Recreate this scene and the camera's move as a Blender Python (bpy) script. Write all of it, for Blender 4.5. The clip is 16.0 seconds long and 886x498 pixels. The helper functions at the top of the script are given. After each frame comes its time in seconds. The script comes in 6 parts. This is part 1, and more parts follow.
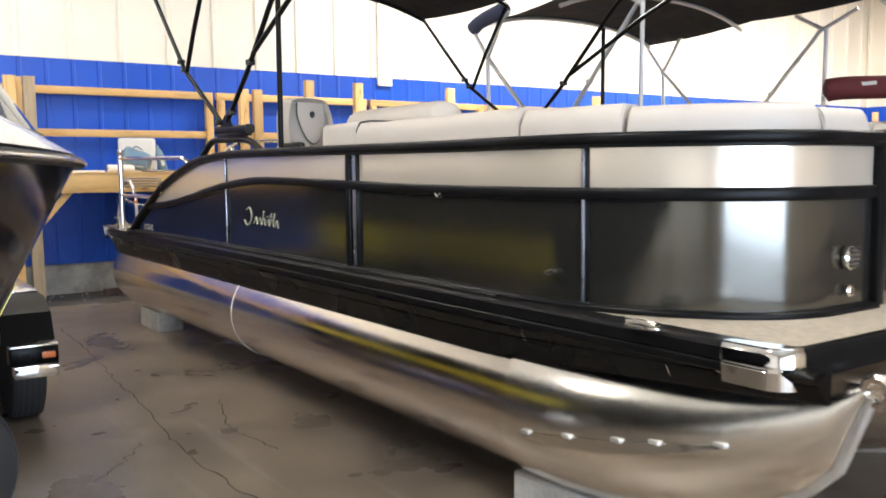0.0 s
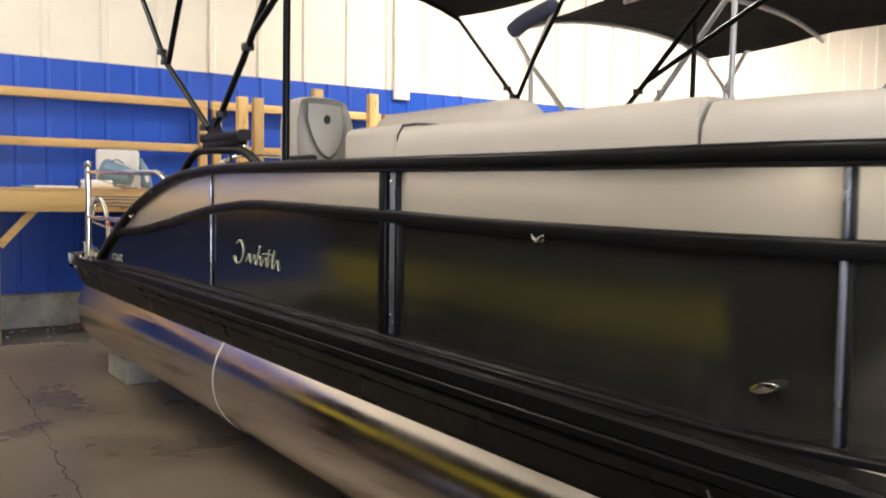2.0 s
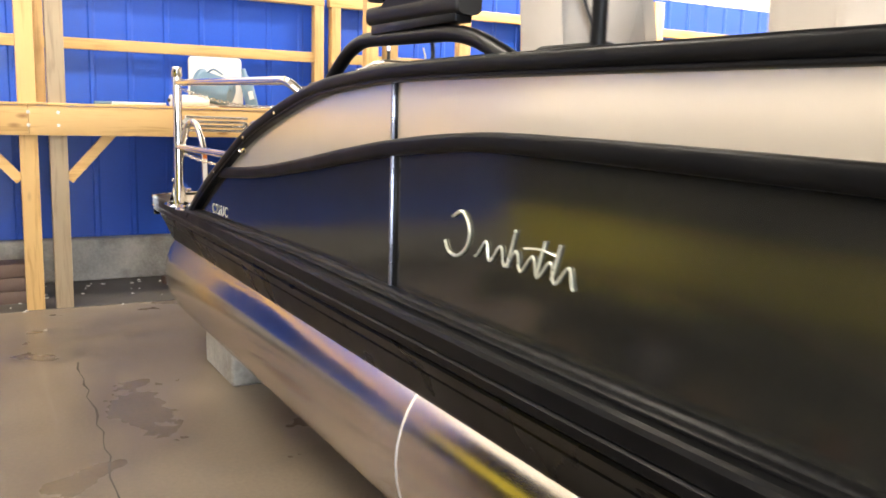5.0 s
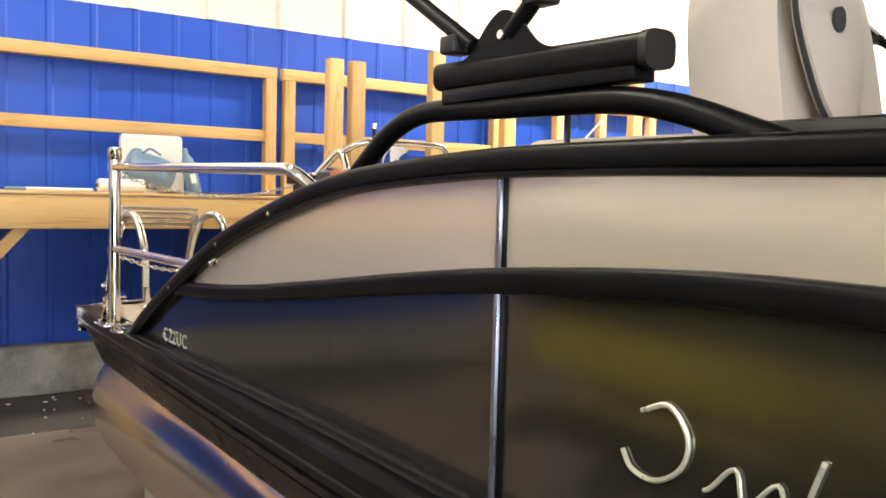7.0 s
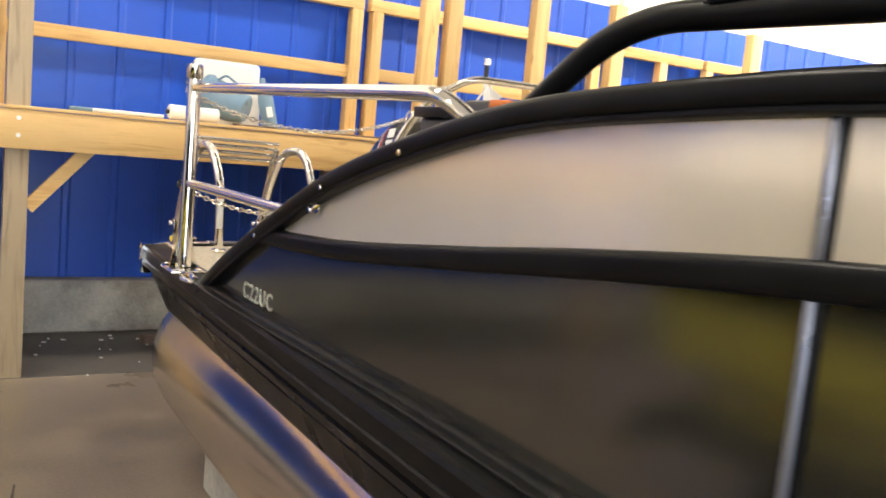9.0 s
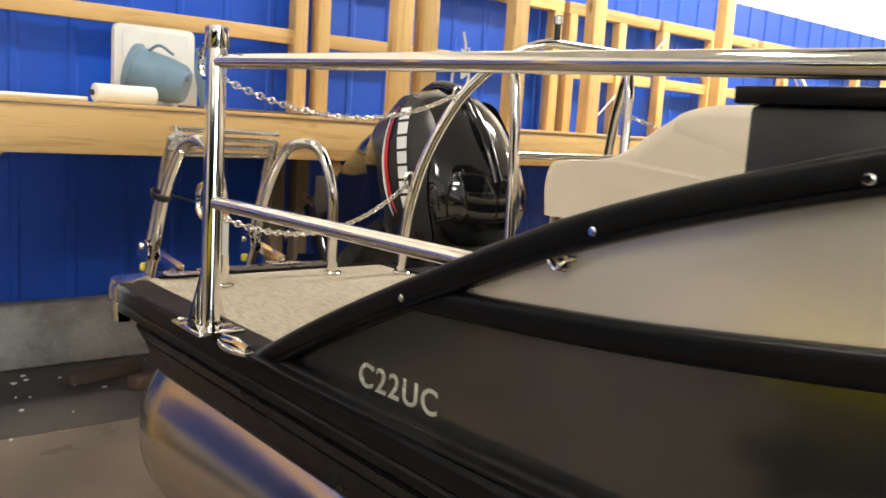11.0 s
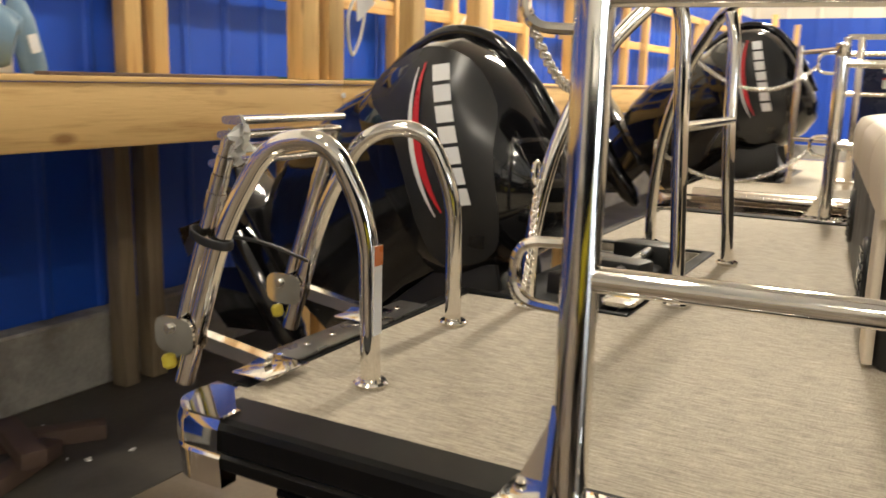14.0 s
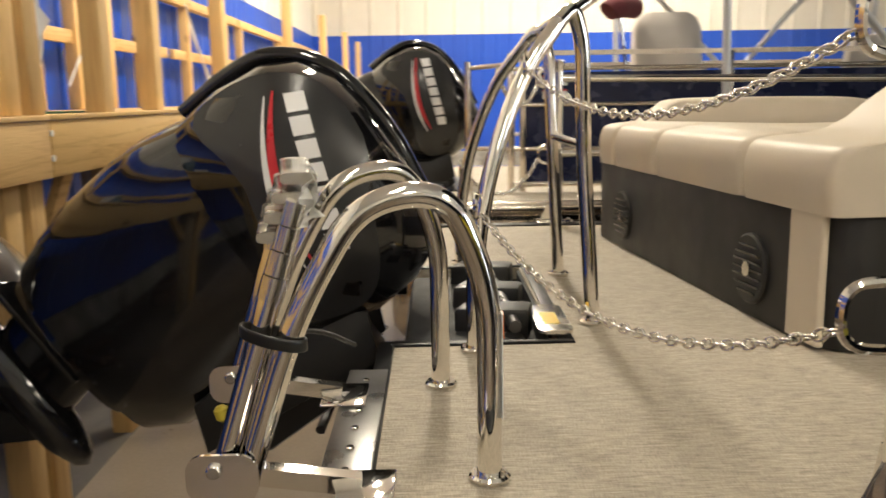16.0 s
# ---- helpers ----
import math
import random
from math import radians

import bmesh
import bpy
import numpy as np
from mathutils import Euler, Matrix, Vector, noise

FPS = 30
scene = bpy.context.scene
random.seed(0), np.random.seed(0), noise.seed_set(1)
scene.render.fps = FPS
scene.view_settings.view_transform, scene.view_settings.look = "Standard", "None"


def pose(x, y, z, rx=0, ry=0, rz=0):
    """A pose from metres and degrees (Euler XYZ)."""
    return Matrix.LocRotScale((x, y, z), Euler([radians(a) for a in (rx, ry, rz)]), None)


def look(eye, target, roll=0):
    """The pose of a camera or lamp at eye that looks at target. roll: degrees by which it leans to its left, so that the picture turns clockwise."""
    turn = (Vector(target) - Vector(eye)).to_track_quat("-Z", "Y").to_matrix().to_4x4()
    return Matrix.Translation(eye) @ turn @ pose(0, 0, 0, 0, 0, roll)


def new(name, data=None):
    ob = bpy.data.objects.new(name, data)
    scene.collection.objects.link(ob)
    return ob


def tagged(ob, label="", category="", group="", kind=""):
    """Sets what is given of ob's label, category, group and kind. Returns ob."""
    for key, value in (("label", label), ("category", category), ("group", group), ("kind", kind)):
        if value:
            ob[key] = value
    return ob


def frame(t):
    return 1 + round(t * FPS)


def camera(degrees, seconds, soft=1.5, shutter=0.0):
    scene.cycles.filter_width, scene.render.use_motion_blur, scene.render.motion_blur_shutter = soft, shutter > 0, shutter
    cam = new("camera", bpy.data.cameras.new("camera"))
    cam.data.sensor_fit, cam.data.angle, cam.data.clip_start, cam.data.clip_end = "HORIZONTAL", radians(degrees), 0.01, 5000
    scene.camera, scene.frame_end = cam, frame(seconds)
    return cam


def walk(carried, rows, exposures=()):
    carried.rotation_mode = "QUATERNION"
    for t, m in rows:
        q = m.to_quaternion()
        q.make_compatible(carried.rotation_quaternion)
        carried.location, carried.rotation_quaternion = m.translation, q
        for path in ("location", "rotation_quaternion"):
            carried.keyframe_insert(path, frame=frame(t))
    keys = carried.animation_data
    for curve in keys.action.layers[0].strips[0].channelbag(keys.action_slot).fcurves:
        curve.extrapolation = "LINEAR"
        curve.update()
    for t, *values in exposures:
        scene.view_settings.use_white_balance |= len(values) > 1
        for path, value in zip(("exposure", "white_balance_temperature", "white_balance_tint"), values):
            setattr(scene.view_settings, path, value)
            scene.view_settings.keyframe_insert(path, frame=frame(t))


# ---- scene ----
cam = camera(54.5, 16.0, soft=1.7, shutter=0.5)
PATH = [
    (0, (0.027, -0.049, 1.442), (1.159, 1.591, 1.262), -0.6),
    (0.5, (0.136, 0.239, 1.454), (1.256, 1.892, 1.334), -1.4),
    (1, (0.331, 0.55, 1.469), (1.358, 2.266, 1.416), 0.0),
    (1.5, (0.47, 0.886, 1.46), (1.5, 2.6, 1.416), 0.4),
    (2, (0.602, 1.275, 1.453), (1.739, 2.916, 1.328), 0.8),
    (2.5, (0.782, 1.601, 1.448), (1.89, 3.256, 1.26), 1.6),
    (3, (0.887, 1.909, 1.432), (1.869, 3.634, 1.191), 1.4),
    (5.5, (1.175, 3.784, 1.457), (2.139, 5.509, 1.148), 1.6),
    (6, (1.245, 4.076, 1.467), (2.196, 5.818, 1.216), 2.2),
    (6.5, (1.233, 4.323, 1.512), (2.271, 6.024, 1.345), 1.5),
    (7, (1.229, 4.45, 1.508), (2.351, 6.101, 1.383), 1.5),
    (7.5, (1.219, 4.461, 1.519), (2.36, 6.098, 1.379), 1.7),
    (8, (1.223, 4.543, 1.492), (2.357, 6.178, 1.3), 2.4),
    (8.5, (1.286, 4.773, 1.484), (2.381, 6.431, 1.256), 4.2),
    (9, (1.319, 5.042, 1.47), (2.34, 6.746, 1.231), 5.4),
    (9.5, (1.312, 5.412, 1.477), (2.336, 7.108, 1.201), 4.6),
    (12, (1.157, 6.628, 1.476), (2.558, 8.028, 1.194), 4.0),
    (12.5, (1.162, 6.946, 1.475), (2.619, 8.285, 1.184), 4.4),
    (13, (1.142, 7.276, 1.487), (2.75, 8.425, 1.177), 4.0),
    (13.5, (1.122, 7.524, 1.483), (2.778, 8.574, 1.089), 2.3),
    (14, (1.119, 7.753, 1.486), (2.831, 8.711, 1.099), 1.4),
    (14.5, (1.067, 8.023, 1.473), (2.933, 8.612, 1.062), 0.6),
    (15, (1.028, 8.255, 1.492), (2.953, 8.657, 1.126), -0.9),
    (15.5, (1.079, 8.445, 1.509), (3.034, 8.708, 1.178), -1.4),
    (16, (1.126, 8.661, 1.509), (3.096, 8.644, 1.163), -0.9),
]
EXPOSURES = [(0.0, 0.25, 5650, 10), (0.6, 0.08, 5800, 10), (1.0, -0.06, 5900, 10), (1.5, -0.04, 6000, 10), (2.0, -0.04, 6050, 10), (2.5, 0.42, 6080, 10), (3.0, 0.66, 6200, 11), (5.5, 0.97, 6120, 11), (6.5, 0.68, 6150, 11), (7.0, 0.54, 6180, 10), (8.5, 0.70, 6150, 9), (9.5, 0.56, 6100, 8), (12.0, 0.08, 5950, 6), (13.0, -0.10, 6050, 7), (14.5, -0.04, 6320, 8), (16.0, -0.19, 6320, 8)]
walk(cam, [(t, look(eye, target, roll)) for t, eye, target, roll in PATH], EXPOSURES)
# ---------------------------------------------------------------- world and lights
world = bpy.data.worlds.new("world")
scene.world = world
world.use_nodes = True
world.node_tree.nodes["Background"].inputs[0].default_value = (0.62, 0.72, 0.9, 1)
world.node_tree.nodes["Background"].inputs[1].default_value = 0.3


def area_light(name, at, target, sx, sy, watts, colour):
    data = bpy.data.lights.new(name, "AREA")
    data.shape, data.size, data.size_y, data.energy, data.color = "RECTANGLE", sx, sy, watts, colour
    ob = new(name, data)
    ob.matrix_world = look(at, target)
    return ob


WARM, COOL = (1.0, 0.88, 0.70), (0.86, 0.92, 1.0)
# x, y and watts of the strip lights
LAMP_ROWS = [(-4.2, 1.0, 150), (-4.2, 7.0, 90), (-0.9, 3.0, 165), (0.6, 8.7, 80), (3.2, -4.0, 130), (4.4, 0.6, 110), (7.6, 8.5, 330), (11.2, 3.4, 150), (12.8, 8.9, 330), (16.8, 7.4, 230), (17.2, 4.2, 300)]
CEILING = 5.6
for lx, ly, watts in LAMP_ROWS:
    area_light("lamp_light", (lx, ly, CEILING - 0.34), (lx, ly, 0), 2.3, 0.3, watts, WARM)
# daylight in the open roller door behind the start of the walk
area_light("door_daylight", (-1.6, -7.85, 1.9), (-1.6, 0, 1.7), 9.0, 3.2, 390, COOL)

# ---------------------------------------------------------------- materials


def material(name, colour, rough=0.5, metal=0.0, vary=0.12, scale=8.0, fine=90.0, bump=0.0, stretch=(1, 1, 1), dirt=None, dirt_amount=0.5,
             rough_vary=0.1, coat=0.0, spec=0.5, bump_scale=None, per_object=0.0):
    """Base colour with variation at two scales, optional dirt colour, roughness variation and bump."""
    m = bpy.data.materials.new(name)
    m.use_nodes = True
    nt = m.node_tree
    n, l = nt.nodes, nt.links
    b = n["Principled BSDF"]
    b.inputs["Roughness"].default_value, b.inputs["Metallic"].default_value = rough, metal
    b.inputs["Coat Weight"].default_value = coat
    b.inputs["Coat Roughness"].default_value = 0.06
    b.inputs["Specular IOR Level"].default_value = spec
    tc = n.new("ShaderNodeTexCoord")
    mp = n.new("ShaderNodeMapping")
    mp.inputs["Scale"].default_value = stretch
    l.new(tc.outputs["Object"], mp.inputs[0])
    big, small = n.new("ShaderNodeTexNoise"), n.new("ShaderNodeTexNoise")
    big.inputs["Scale"].default_value, small.inputs["Scale"].default_value = scale, fine
    big.inputs["Detail"].default_value, small.inputs["Detail"].default_value = 5, 3
    l.new(mp.outputs[0], big.inputs["Vector"]), l.new(mp.outputs[0], small.inputs["Vector"])
    mix = n.new("ShaderNodeMath")
    mix.operation = "MULTIPLY_ADD"
    l.new(small.outputs["Fac"], mix.inputs[0])
    mix.inputs[1].default_value = 0.4
    l.new(big.outputs["Fac"], mix.inputs[2])
    ramp = n.new("ShaderNodeMapRange")
    ramp.inputs["From Min"].default_value, ramp.inputs["From Max"].default_value = 0.4, 1.0
    ramp.inputs["To Min"].default_value, ramp.inputs["To Max"].default_value = 1 - vary, 1 + vary
    l.new(mix.outputs[0], ramp.inputs["Value"])
    hsv = n.new("ShaderNodeHueSaturation")
    hsv.inputs["Color"].default_value = (*colour, 1)
    last = ramp.outputs[0]
    if per_object:
        info = n.new("ShaderNodeObjectInfo")
        rr = n.new("ShaderNodeMapRange")
        rr.inputs["To Min"].default_value, rr.inputs["To Max"].default_value = 1 - per_object, 1 + per_object
        l.new(info.outputs["Random"], rr.inputs["Value"])
        mul = n.new("ShaderNodeMath")
        mul.operation = "MULTIPLY"
        l.new(last, mul.inputs[0]), l.new(rr.outputs[0], mul.inputs[1])
        last = mul.outputs[0]
    l.new(last, hsv.inputs["Value"])
    out = hsv.outputs[0]
    if dirt:
        dn = n.new("ShaderNodeTexNoise")
        dn.inputs["Scale"].default_value, dn.inputs["Detail"].default_value, dn.inputs["Roughness"].default_value = scale * 0.45, 8, 0.65
        l.new(mp.outputs[0], dn.inputs["Vector"])
        dr = n.new("ShaderNodeMapRange")
        dr.inputs["From Min"].default_value, dr.inputs["From Max"].default_value = 0.46, 0.68
        dr.inputs["To Max"].default_value = dirt_amount
        l.new(dn.outputs["Fac"], dr.inputs["Value"])
        mc = n.new("ShaderNodeMix")
        mc.data_type = "RGBA"
        l.new(dr.outputs[0], mc.inputs["Factor"])
        l.new(out, mc.inputs["A"])
        mc.inputs["B"].default_value = (*dirt, 1)
        out = mc.outputs["Result"]
    l.new(out, b.inputs["Base Color"])
    if rough_vary:
        rv = n.new("ShaderNodeMapRange")
        rv.inputs["From Min"].default_value, rv.inputs["From Max"].default_value = 0.3, 0.7
        rv.inputs["To Min"].default_value, rv.inputs["To Max"].default_value = max(0.02, rough - rough_vary), min(1, rough + rough_vary)
        l.new(big.outputs["Fac"], rv.inputs["Value"])
        l.new(rv.outputs[0], b.inputs["Roughness"])
    if bump:
        bp = n.new("ShaderNodeBump")
        bp.inputs["Strength"].default_value, bp.inputs["Distance"].default_value = bump, 0.004
        l.new((small if bump_scale is None else big).outputs["Fac"], bp.inputs["Height"])
        l.new(bp.outputs[0], b.inputs["Normal"])
    return m


def wood_material(name, colour, dark, axis):
    """Sawn pine: long grain along one axis, knots and tone that differs from board to board."""
    m = bpy.data.materials.new(name)
    m.use_nodes = True
    nt = m.node_tree
    n, l = nt.nodes, nt.links
    b = n["Principled BSDF"]
    b.inputs["Roughness"].default_value = 0.6
    tc = n.new("ShaderNodeTexCoord")
    info = n.new("ShaderNodeObjectInfo")
    add = n.new("ShaderNodeVectorMath")
    add.operation = "MULTIPLY_ADD"
    l.new(info.outputs["Random"], add.inputs[0])
    add.inputs[1].default_value = (37, 19, 53)
    l.new(tc.outputs["Object"], add.inputs[2])
    mp = n.new("ShaderNodeMapping")
    s = [14.0, 14.0, 14.0]
    s[axis] = 0.9
    mp.inputs["Scale"].default_value = s
    l.new(add.outputs[0], mp.inputs[0])
    grain, fine, knots = n.new("ShaderNodeTexNoise"), n.new("ShaderNodeTexNoise"), n.new("ShaderNodeTexVoronoi")
    grain.inputs["Scale"].default_value, grain.inputs["Detail"].default_value, grain.inputs["Distortion"].default_value = 1.3, 4, 1.6
    fine.inputs["Scale"].default_value, fine.inputs["Detail"].default_value = 9, 3
    l.new(mp.outputs[0], grain.inputs["Vector"]), l.new(mp.outputs[0], fine.inputs["Vector"])
    km = n.new("ShaderNodeMapping")
    ks = [5.5, 5.5, 5.5]
    ks[axis] = 2.2
    km.inputs["Scale"].default_value = ks
    l.new(add.outputs[0], km.inputs[0])
    l.new(km.outputs[0], knots.inputs["Vector"])
    knots.inputs["Scale"].default_value = 1.0
    kr = n.new("ShaderNodeMapRange")
    kr.inputs["From Min"].default_value, kr.inputs["From Max"].default_value = 0.05, 0.13
    kr.inputs["To Min"].default_value, kr.inputs["To Max"].default_value = 0.8, 0.0
    l.new(knots.outputs["Distance"], kr.inputs["Value"])
    ramp = n.new("ShaderNodeValToRGB")
    ramp.color_ramp.elements[0].position, ramp.color_ramp.elements[1].position = 0.36, 0.62
    ramp.color_ramp.elements[0].color, ramp.color_ramp.elements[1].color = (*dark, 1), (*colour, 1)
    mx = n.new("ShaderNodeMath")
    mx.operation = "MULTIPLY_ADD"
    l.new(fine.outputs["Fac"], mx.inputs[0])
    mx.inputs[1].default_value = 0.25
    l.new(grain.outputs["Fac"], mx.inputs[2])
    l.new(mx.outputs[0], ramp.inputs["Fac"])
    hsv = n.new("ShaderNodeHueSaturation")
    rr = n.new("ShaderNodeMapRange")
    rr.inputs["To Min"].default_value, rr.inputs["To Max"].default_value = 0.78, 1.12
    l.new(info.outputs["Random"], rr.inputs["Value"])
    l.new(rr.outputs[0], hsv.inputs["Value"])
    l.new(ramp.outputs[0], hsv.inputs["Color"])
    mc = n.new("ShaderNodeMix")
    mc.data_type = "RGBA"
    l.new(kr.outputs[0], mc.inputs["Factor"])
    l.new(hsv.outputs[0], mc.inputs["A"])
    mc.inputs["B"].default_value = (dark[0] * 0.45, dark[1] * 0.35, dark[2] * 0.3, 1)
    l.new(mc.outputs["Result"], b.inputs["Base Color"])
    bp = n.new("ShaderNodeBump")
    bp.inputs["Strength"].default_value, bp.inputs["Distance"].default_value = 0.3, 0.003
    l.new(fine.outputs["Fac"], bp.inputs["Height"])
    l.new(bp.outputs[0], b.inputs["Normal"])
    return m


def glow(name, colour, strength):
    m = bpy.data.materials.new(name)
    m.use_nodes = True
    b = m.node_tree.nodes["Principled BSDF"]
    b.inputs["Emission Color"].default_value, b.inputs["Emission Strength"].default_value = (*colour, 1), strength
    return m




def floor_material():
    """Sealed concrete: soft pale and dark areas, stains, fine speckle, long scuffs, uneven gloss."""
    m = bpy.data.materials.new("sealed_concrete")
    m.use_nodes = True
    n, l = m.node_tree.nodes, m.node_tree.links
    b = n["Principled BSDF"]
    tc = n.new("ShaderNodeTexCoord")
    fac = []
    for sc, detail, stretch, turn in ((0.42, 4, (1, 1, 1), 0), (1.9, 6, (1, 1, 1), 0), (55, 2, (1, 1, 1), 0), (6.0, 3, (1, 0.05, 1), 0.6)):
        mp, no = n.new("ShaderNodeMapping"), n.new("ShaderNodeTexNoise")
        mp.inputs["Scale"].default_value, mp.inputs["Rotation"].default_value = stretch, (0, 0, turn)
        no.inputs["Scale"].default_value, no.inputs["Detail"].default_value = sc, detail
        l.new(tc.outputs["Object"], mp.inputs[0]), l.new(mp.outputs[0], no.inputs["Vector"])
        fac.append(no.outputs["Fac"])
    total = None
    for f, w in zip(fac, (0.62, 0.30, 0.10, 0.0)):
        ma = n.new("ShaderNodeMath")
        ma.operation = "MULTIPLY_ADD"
        l.new(f, ma.inputs[0])
        ma.inputs[1].default_value = w
        if total is None:
            ma.inputs[2].default_value = 0.0
        else:
            l.new(total, ma.inputs[2])
        total = ma.outputs[0]
    ramp = n.new("ShaderNodeValToRGB")
    e = ramp.color_ramp.elements
    e[0].position, e[0].color = 0.36, (0.085, 0.068, 0.055, 1)
    e[1].position, e[1].color = 0.66, (0.31, 0.25, 0.185, 1)
    mid = ramp.color_ramp.elements.new(0.5)
    mid.color = (0.19, 0.152, 0.113, 1)
    l.new(total, ramp.inputs["Fac"])
    scuff = n.new("ShaderNodeMapRange")
    scuff.inputs["From Min"].default_value, scuff.inputs["From Max"].default_value, scuff.inputs["To Max"].default_value = 0.64, 0.72, 0.28
    l.new(fac[3], scuff.inputs["Value"])
    mix = n.new("ShaderNodeMix")
    mix.data_type = "RGBA"
    l.new(scuff.outputs[0], mix.inputs["Factor"]), l.new(ramp.outputs[0], mix.inputs["A"])
    mix.inputs["B"].default_value = (0.36, 0.31, 0.25, 1)
    l.new(mix.outputs["Result"], b.inputs["Base Color"])
    rv = n.new("ShaderNodeMapRange")
    rv.inputs["From Min"].default_value, rv.inputs["From Max"].default_value = 0.3, 0.7
    rv.inputs["To Min"].default_value, rv.inputs["To Max"].default_value = 0.22, 0.46
    l.new(fac[1], rv.inputs["Value"]), l.new(rv.outputs[0], b.inputs["Roughness"])
    bp = n.new("ShaderNodeBump")
    bp.inputs["Strength"].default_value, bp.inputs["Distance"].default_value = 0.08, 0.004
    l.new(fac[2], bp.inputs["Height"]), l.new(bp.outputs[0], b.inputs["Normal"])
    return m


M_FLOOR = floor_material()
M_BLUE = material("blue_paint", (0.013, 0.085, 0.56), 0.42, vary=0.10, scale=1.2, fine=40, bump=0.05, dirt=(0.03, 0.06, 0.33), dirt_amount=0.4)
M_WHITE = material("white_wall_paint", (0.85, 0.80, 0.70), 0.5, vary=0.05, scale=0.7, fine=30, bump=0.03, dirt=(0.62, 0.56, 0.45), dirt_amount=0.3)
M_CURB = material("concrete_block", (0.42, 0.40, 0.36), 0.9, vary=0.38, scale=4, fine=45, bump=0.9, dirt=(0.12, 0.10, 0.082), dirt_amount=0.9)
M_CEIL = material("ceiling_steel", (0.68, 0.67, 0.63), 0.6, vary=0.05)
M_PINE_X = wood_material("pine_along_x", (0.72, 0.47, 0.185), (0.50, 0.28, 0.085), 0)
M_PINE_Z = wood_material("pine_along_z", (0.72, 0.47, 0.185), (0.50, 0.28, 0.085), 2)
M_GREYWOOD = wood_material("weathered_pine", (0.36, 0.28, 0.18), (0.22, 0.16, 0.10), 2)
M_CHAMPAGNE = material("champagne_panel", (0.78, 0.69, 0.575), 0.19, 0.55, vary=0.008, scale=1.5, fine=160, rough_vary=0.0, stretch=(1, 1, 6))
M_CHARCOAL = material("charcoal_panel", (0.148, 0.142, 0.125), 0.14, 0.9, vary=0.05, scale=1.2, fine=200, rough_vary=0.02, stretch=(1, 1, 8))
M_BLACKALU = material("black_anodised", (0.005, 0.005, 0.0055), 0.34, 0.0, vary=0.2, scale=6, fine=80, rough_vary=0.06, spec=0.13)
M_BLACKGLOSS = material("black_gloss_skirt", (0.003, 0.003, 0.003), 0.3, 0.0, spec=0.09, vary=0.2, scale=4, rough_vary=0.06)
M_STRIP = material("grey_divider", (0.30, 0.31, 0.38), 0.3, 0.8, vary=0.06)
M_ALU = material("brushed_aluminium", (0.78, 0.71, 0.635), 0.19, 1.0, vary=0.10, scale=3.5, fine=60, rough_vary=0.06, stretch=(1, 0.5, 1), bump=0.5, bump_scale=1)
M_WELD = material("weld_aluminium", (0.78, 0.77, 0.74), 0.45, 0.9, vary=0.1, scale=20, bump=0.3)
M_CHROME = material("polished_steel", (0.86, 0.83, 0.78), 0.07, 1.0, vary=0.03, rough_vary=0.03)
M_SATIN = material("satin_steel", (0.70, 0.68, 0.64), 0.22, 1.0, vary=0.06)
M_VINYL = material("beige_vinyl", (0.62, 0.54, 0.43), 0.5, vary=0.06, scale=6, fine=350, bump=0.12)
M_VINYL_PALE = material("pale_vinyl", (0.50, 0.455, 0.405), 0.5, vary=0.05, scale=5, fine=350, bump=0.1)
M_VINYL_DARK = material("dark_vinyl", (0.020, 0.019, 0.018), 0.55, vary=0.12, scale=6, fine=300, bump=0.15)
M_PIPING = material("piping", (0.03, 0.03, 0.035), 0.5)
M_CANVAS = material("black_canvas", (0.014, 0.014, 0.015), 0.85, vary=0.2, scale=5, fine=400, bump=0.2)
M_RUBBER = material("tyre_rubber", (0.02, 0.02, 0.021), 0.75, vary=0.2, scale=12, fine=120, bump=0.3)
M_COWL = material("gloss_black_cowl", (0.006, 0.006, 0.007), 0.08, coat=0.6, vary=0.1, rough_vary=0.02)
M_COWLGREY = material("graphite_cowl_panel", (0.032, 0.032, 0.033), 0.24, 0.2, vary=0.06, rough_vary=0.03)
M_BLACKPLASTIC = material("black_plastic", (0.012, 0.012, 0.012), 0.4, vary=0.2, scale=10)
M_PRINT_WHITE = material("white_print", (0.75, 0.75, 0.75), 0.4, vary=0.03)
M_PRINT_RED = material("red_print", (0.55, 0.02, 0.03), 0.35, vary=0.05)
M_HULLWHITE = material("white_gelcoat", (0.78, 0.78, 0.76), 0.15, vary=0.03, coat=0.4, rough_vary=0.03)
M_HULLBLACK = material("black_gelcoat", (0.007, 0.008, 0.011), 0.12, vary=0.1, spec=0.15, coat=0.0, rough_vary=0.02)
M_HULLYELLOW = material("yellow_gelcoat", (0.78, 0.69, 0.05), 0.2, vary=0.06, coat=0.4)
M_MAROON = material("maroon_canvas", (0.10, 0.015, 0.018), 0.8, vary=0.15, fine=300, bump=0.2)
M_NAVY = material("navy_panel", (0.012, 0.018, 0.06), 0.25, 0.3, vary=0.06)
M_TEAL = material("blue_grey_plastic", (0.16, 0.26, 0.36), 0.4, vary=0.1, scale=10)
M_PAPER = material("white_plastic", (0.78, 0.77, 0.74), 0.45, vary=0.04)
M_TUBEGLOW = glow("lamp_tube", (1.0, 0.89, 0.72), 30.0)
M_SKY = glow("daylight", (0.8, 0.9, 1.0), 5.0)
M_REDBOARD = material("red_brown_board", (0.12, 0.075, 0.055), 0.6, vary=0.2, scale=5)
M_ORANGE = material("orange_lens", (0.62, 0.17, 0.04), 0.3)
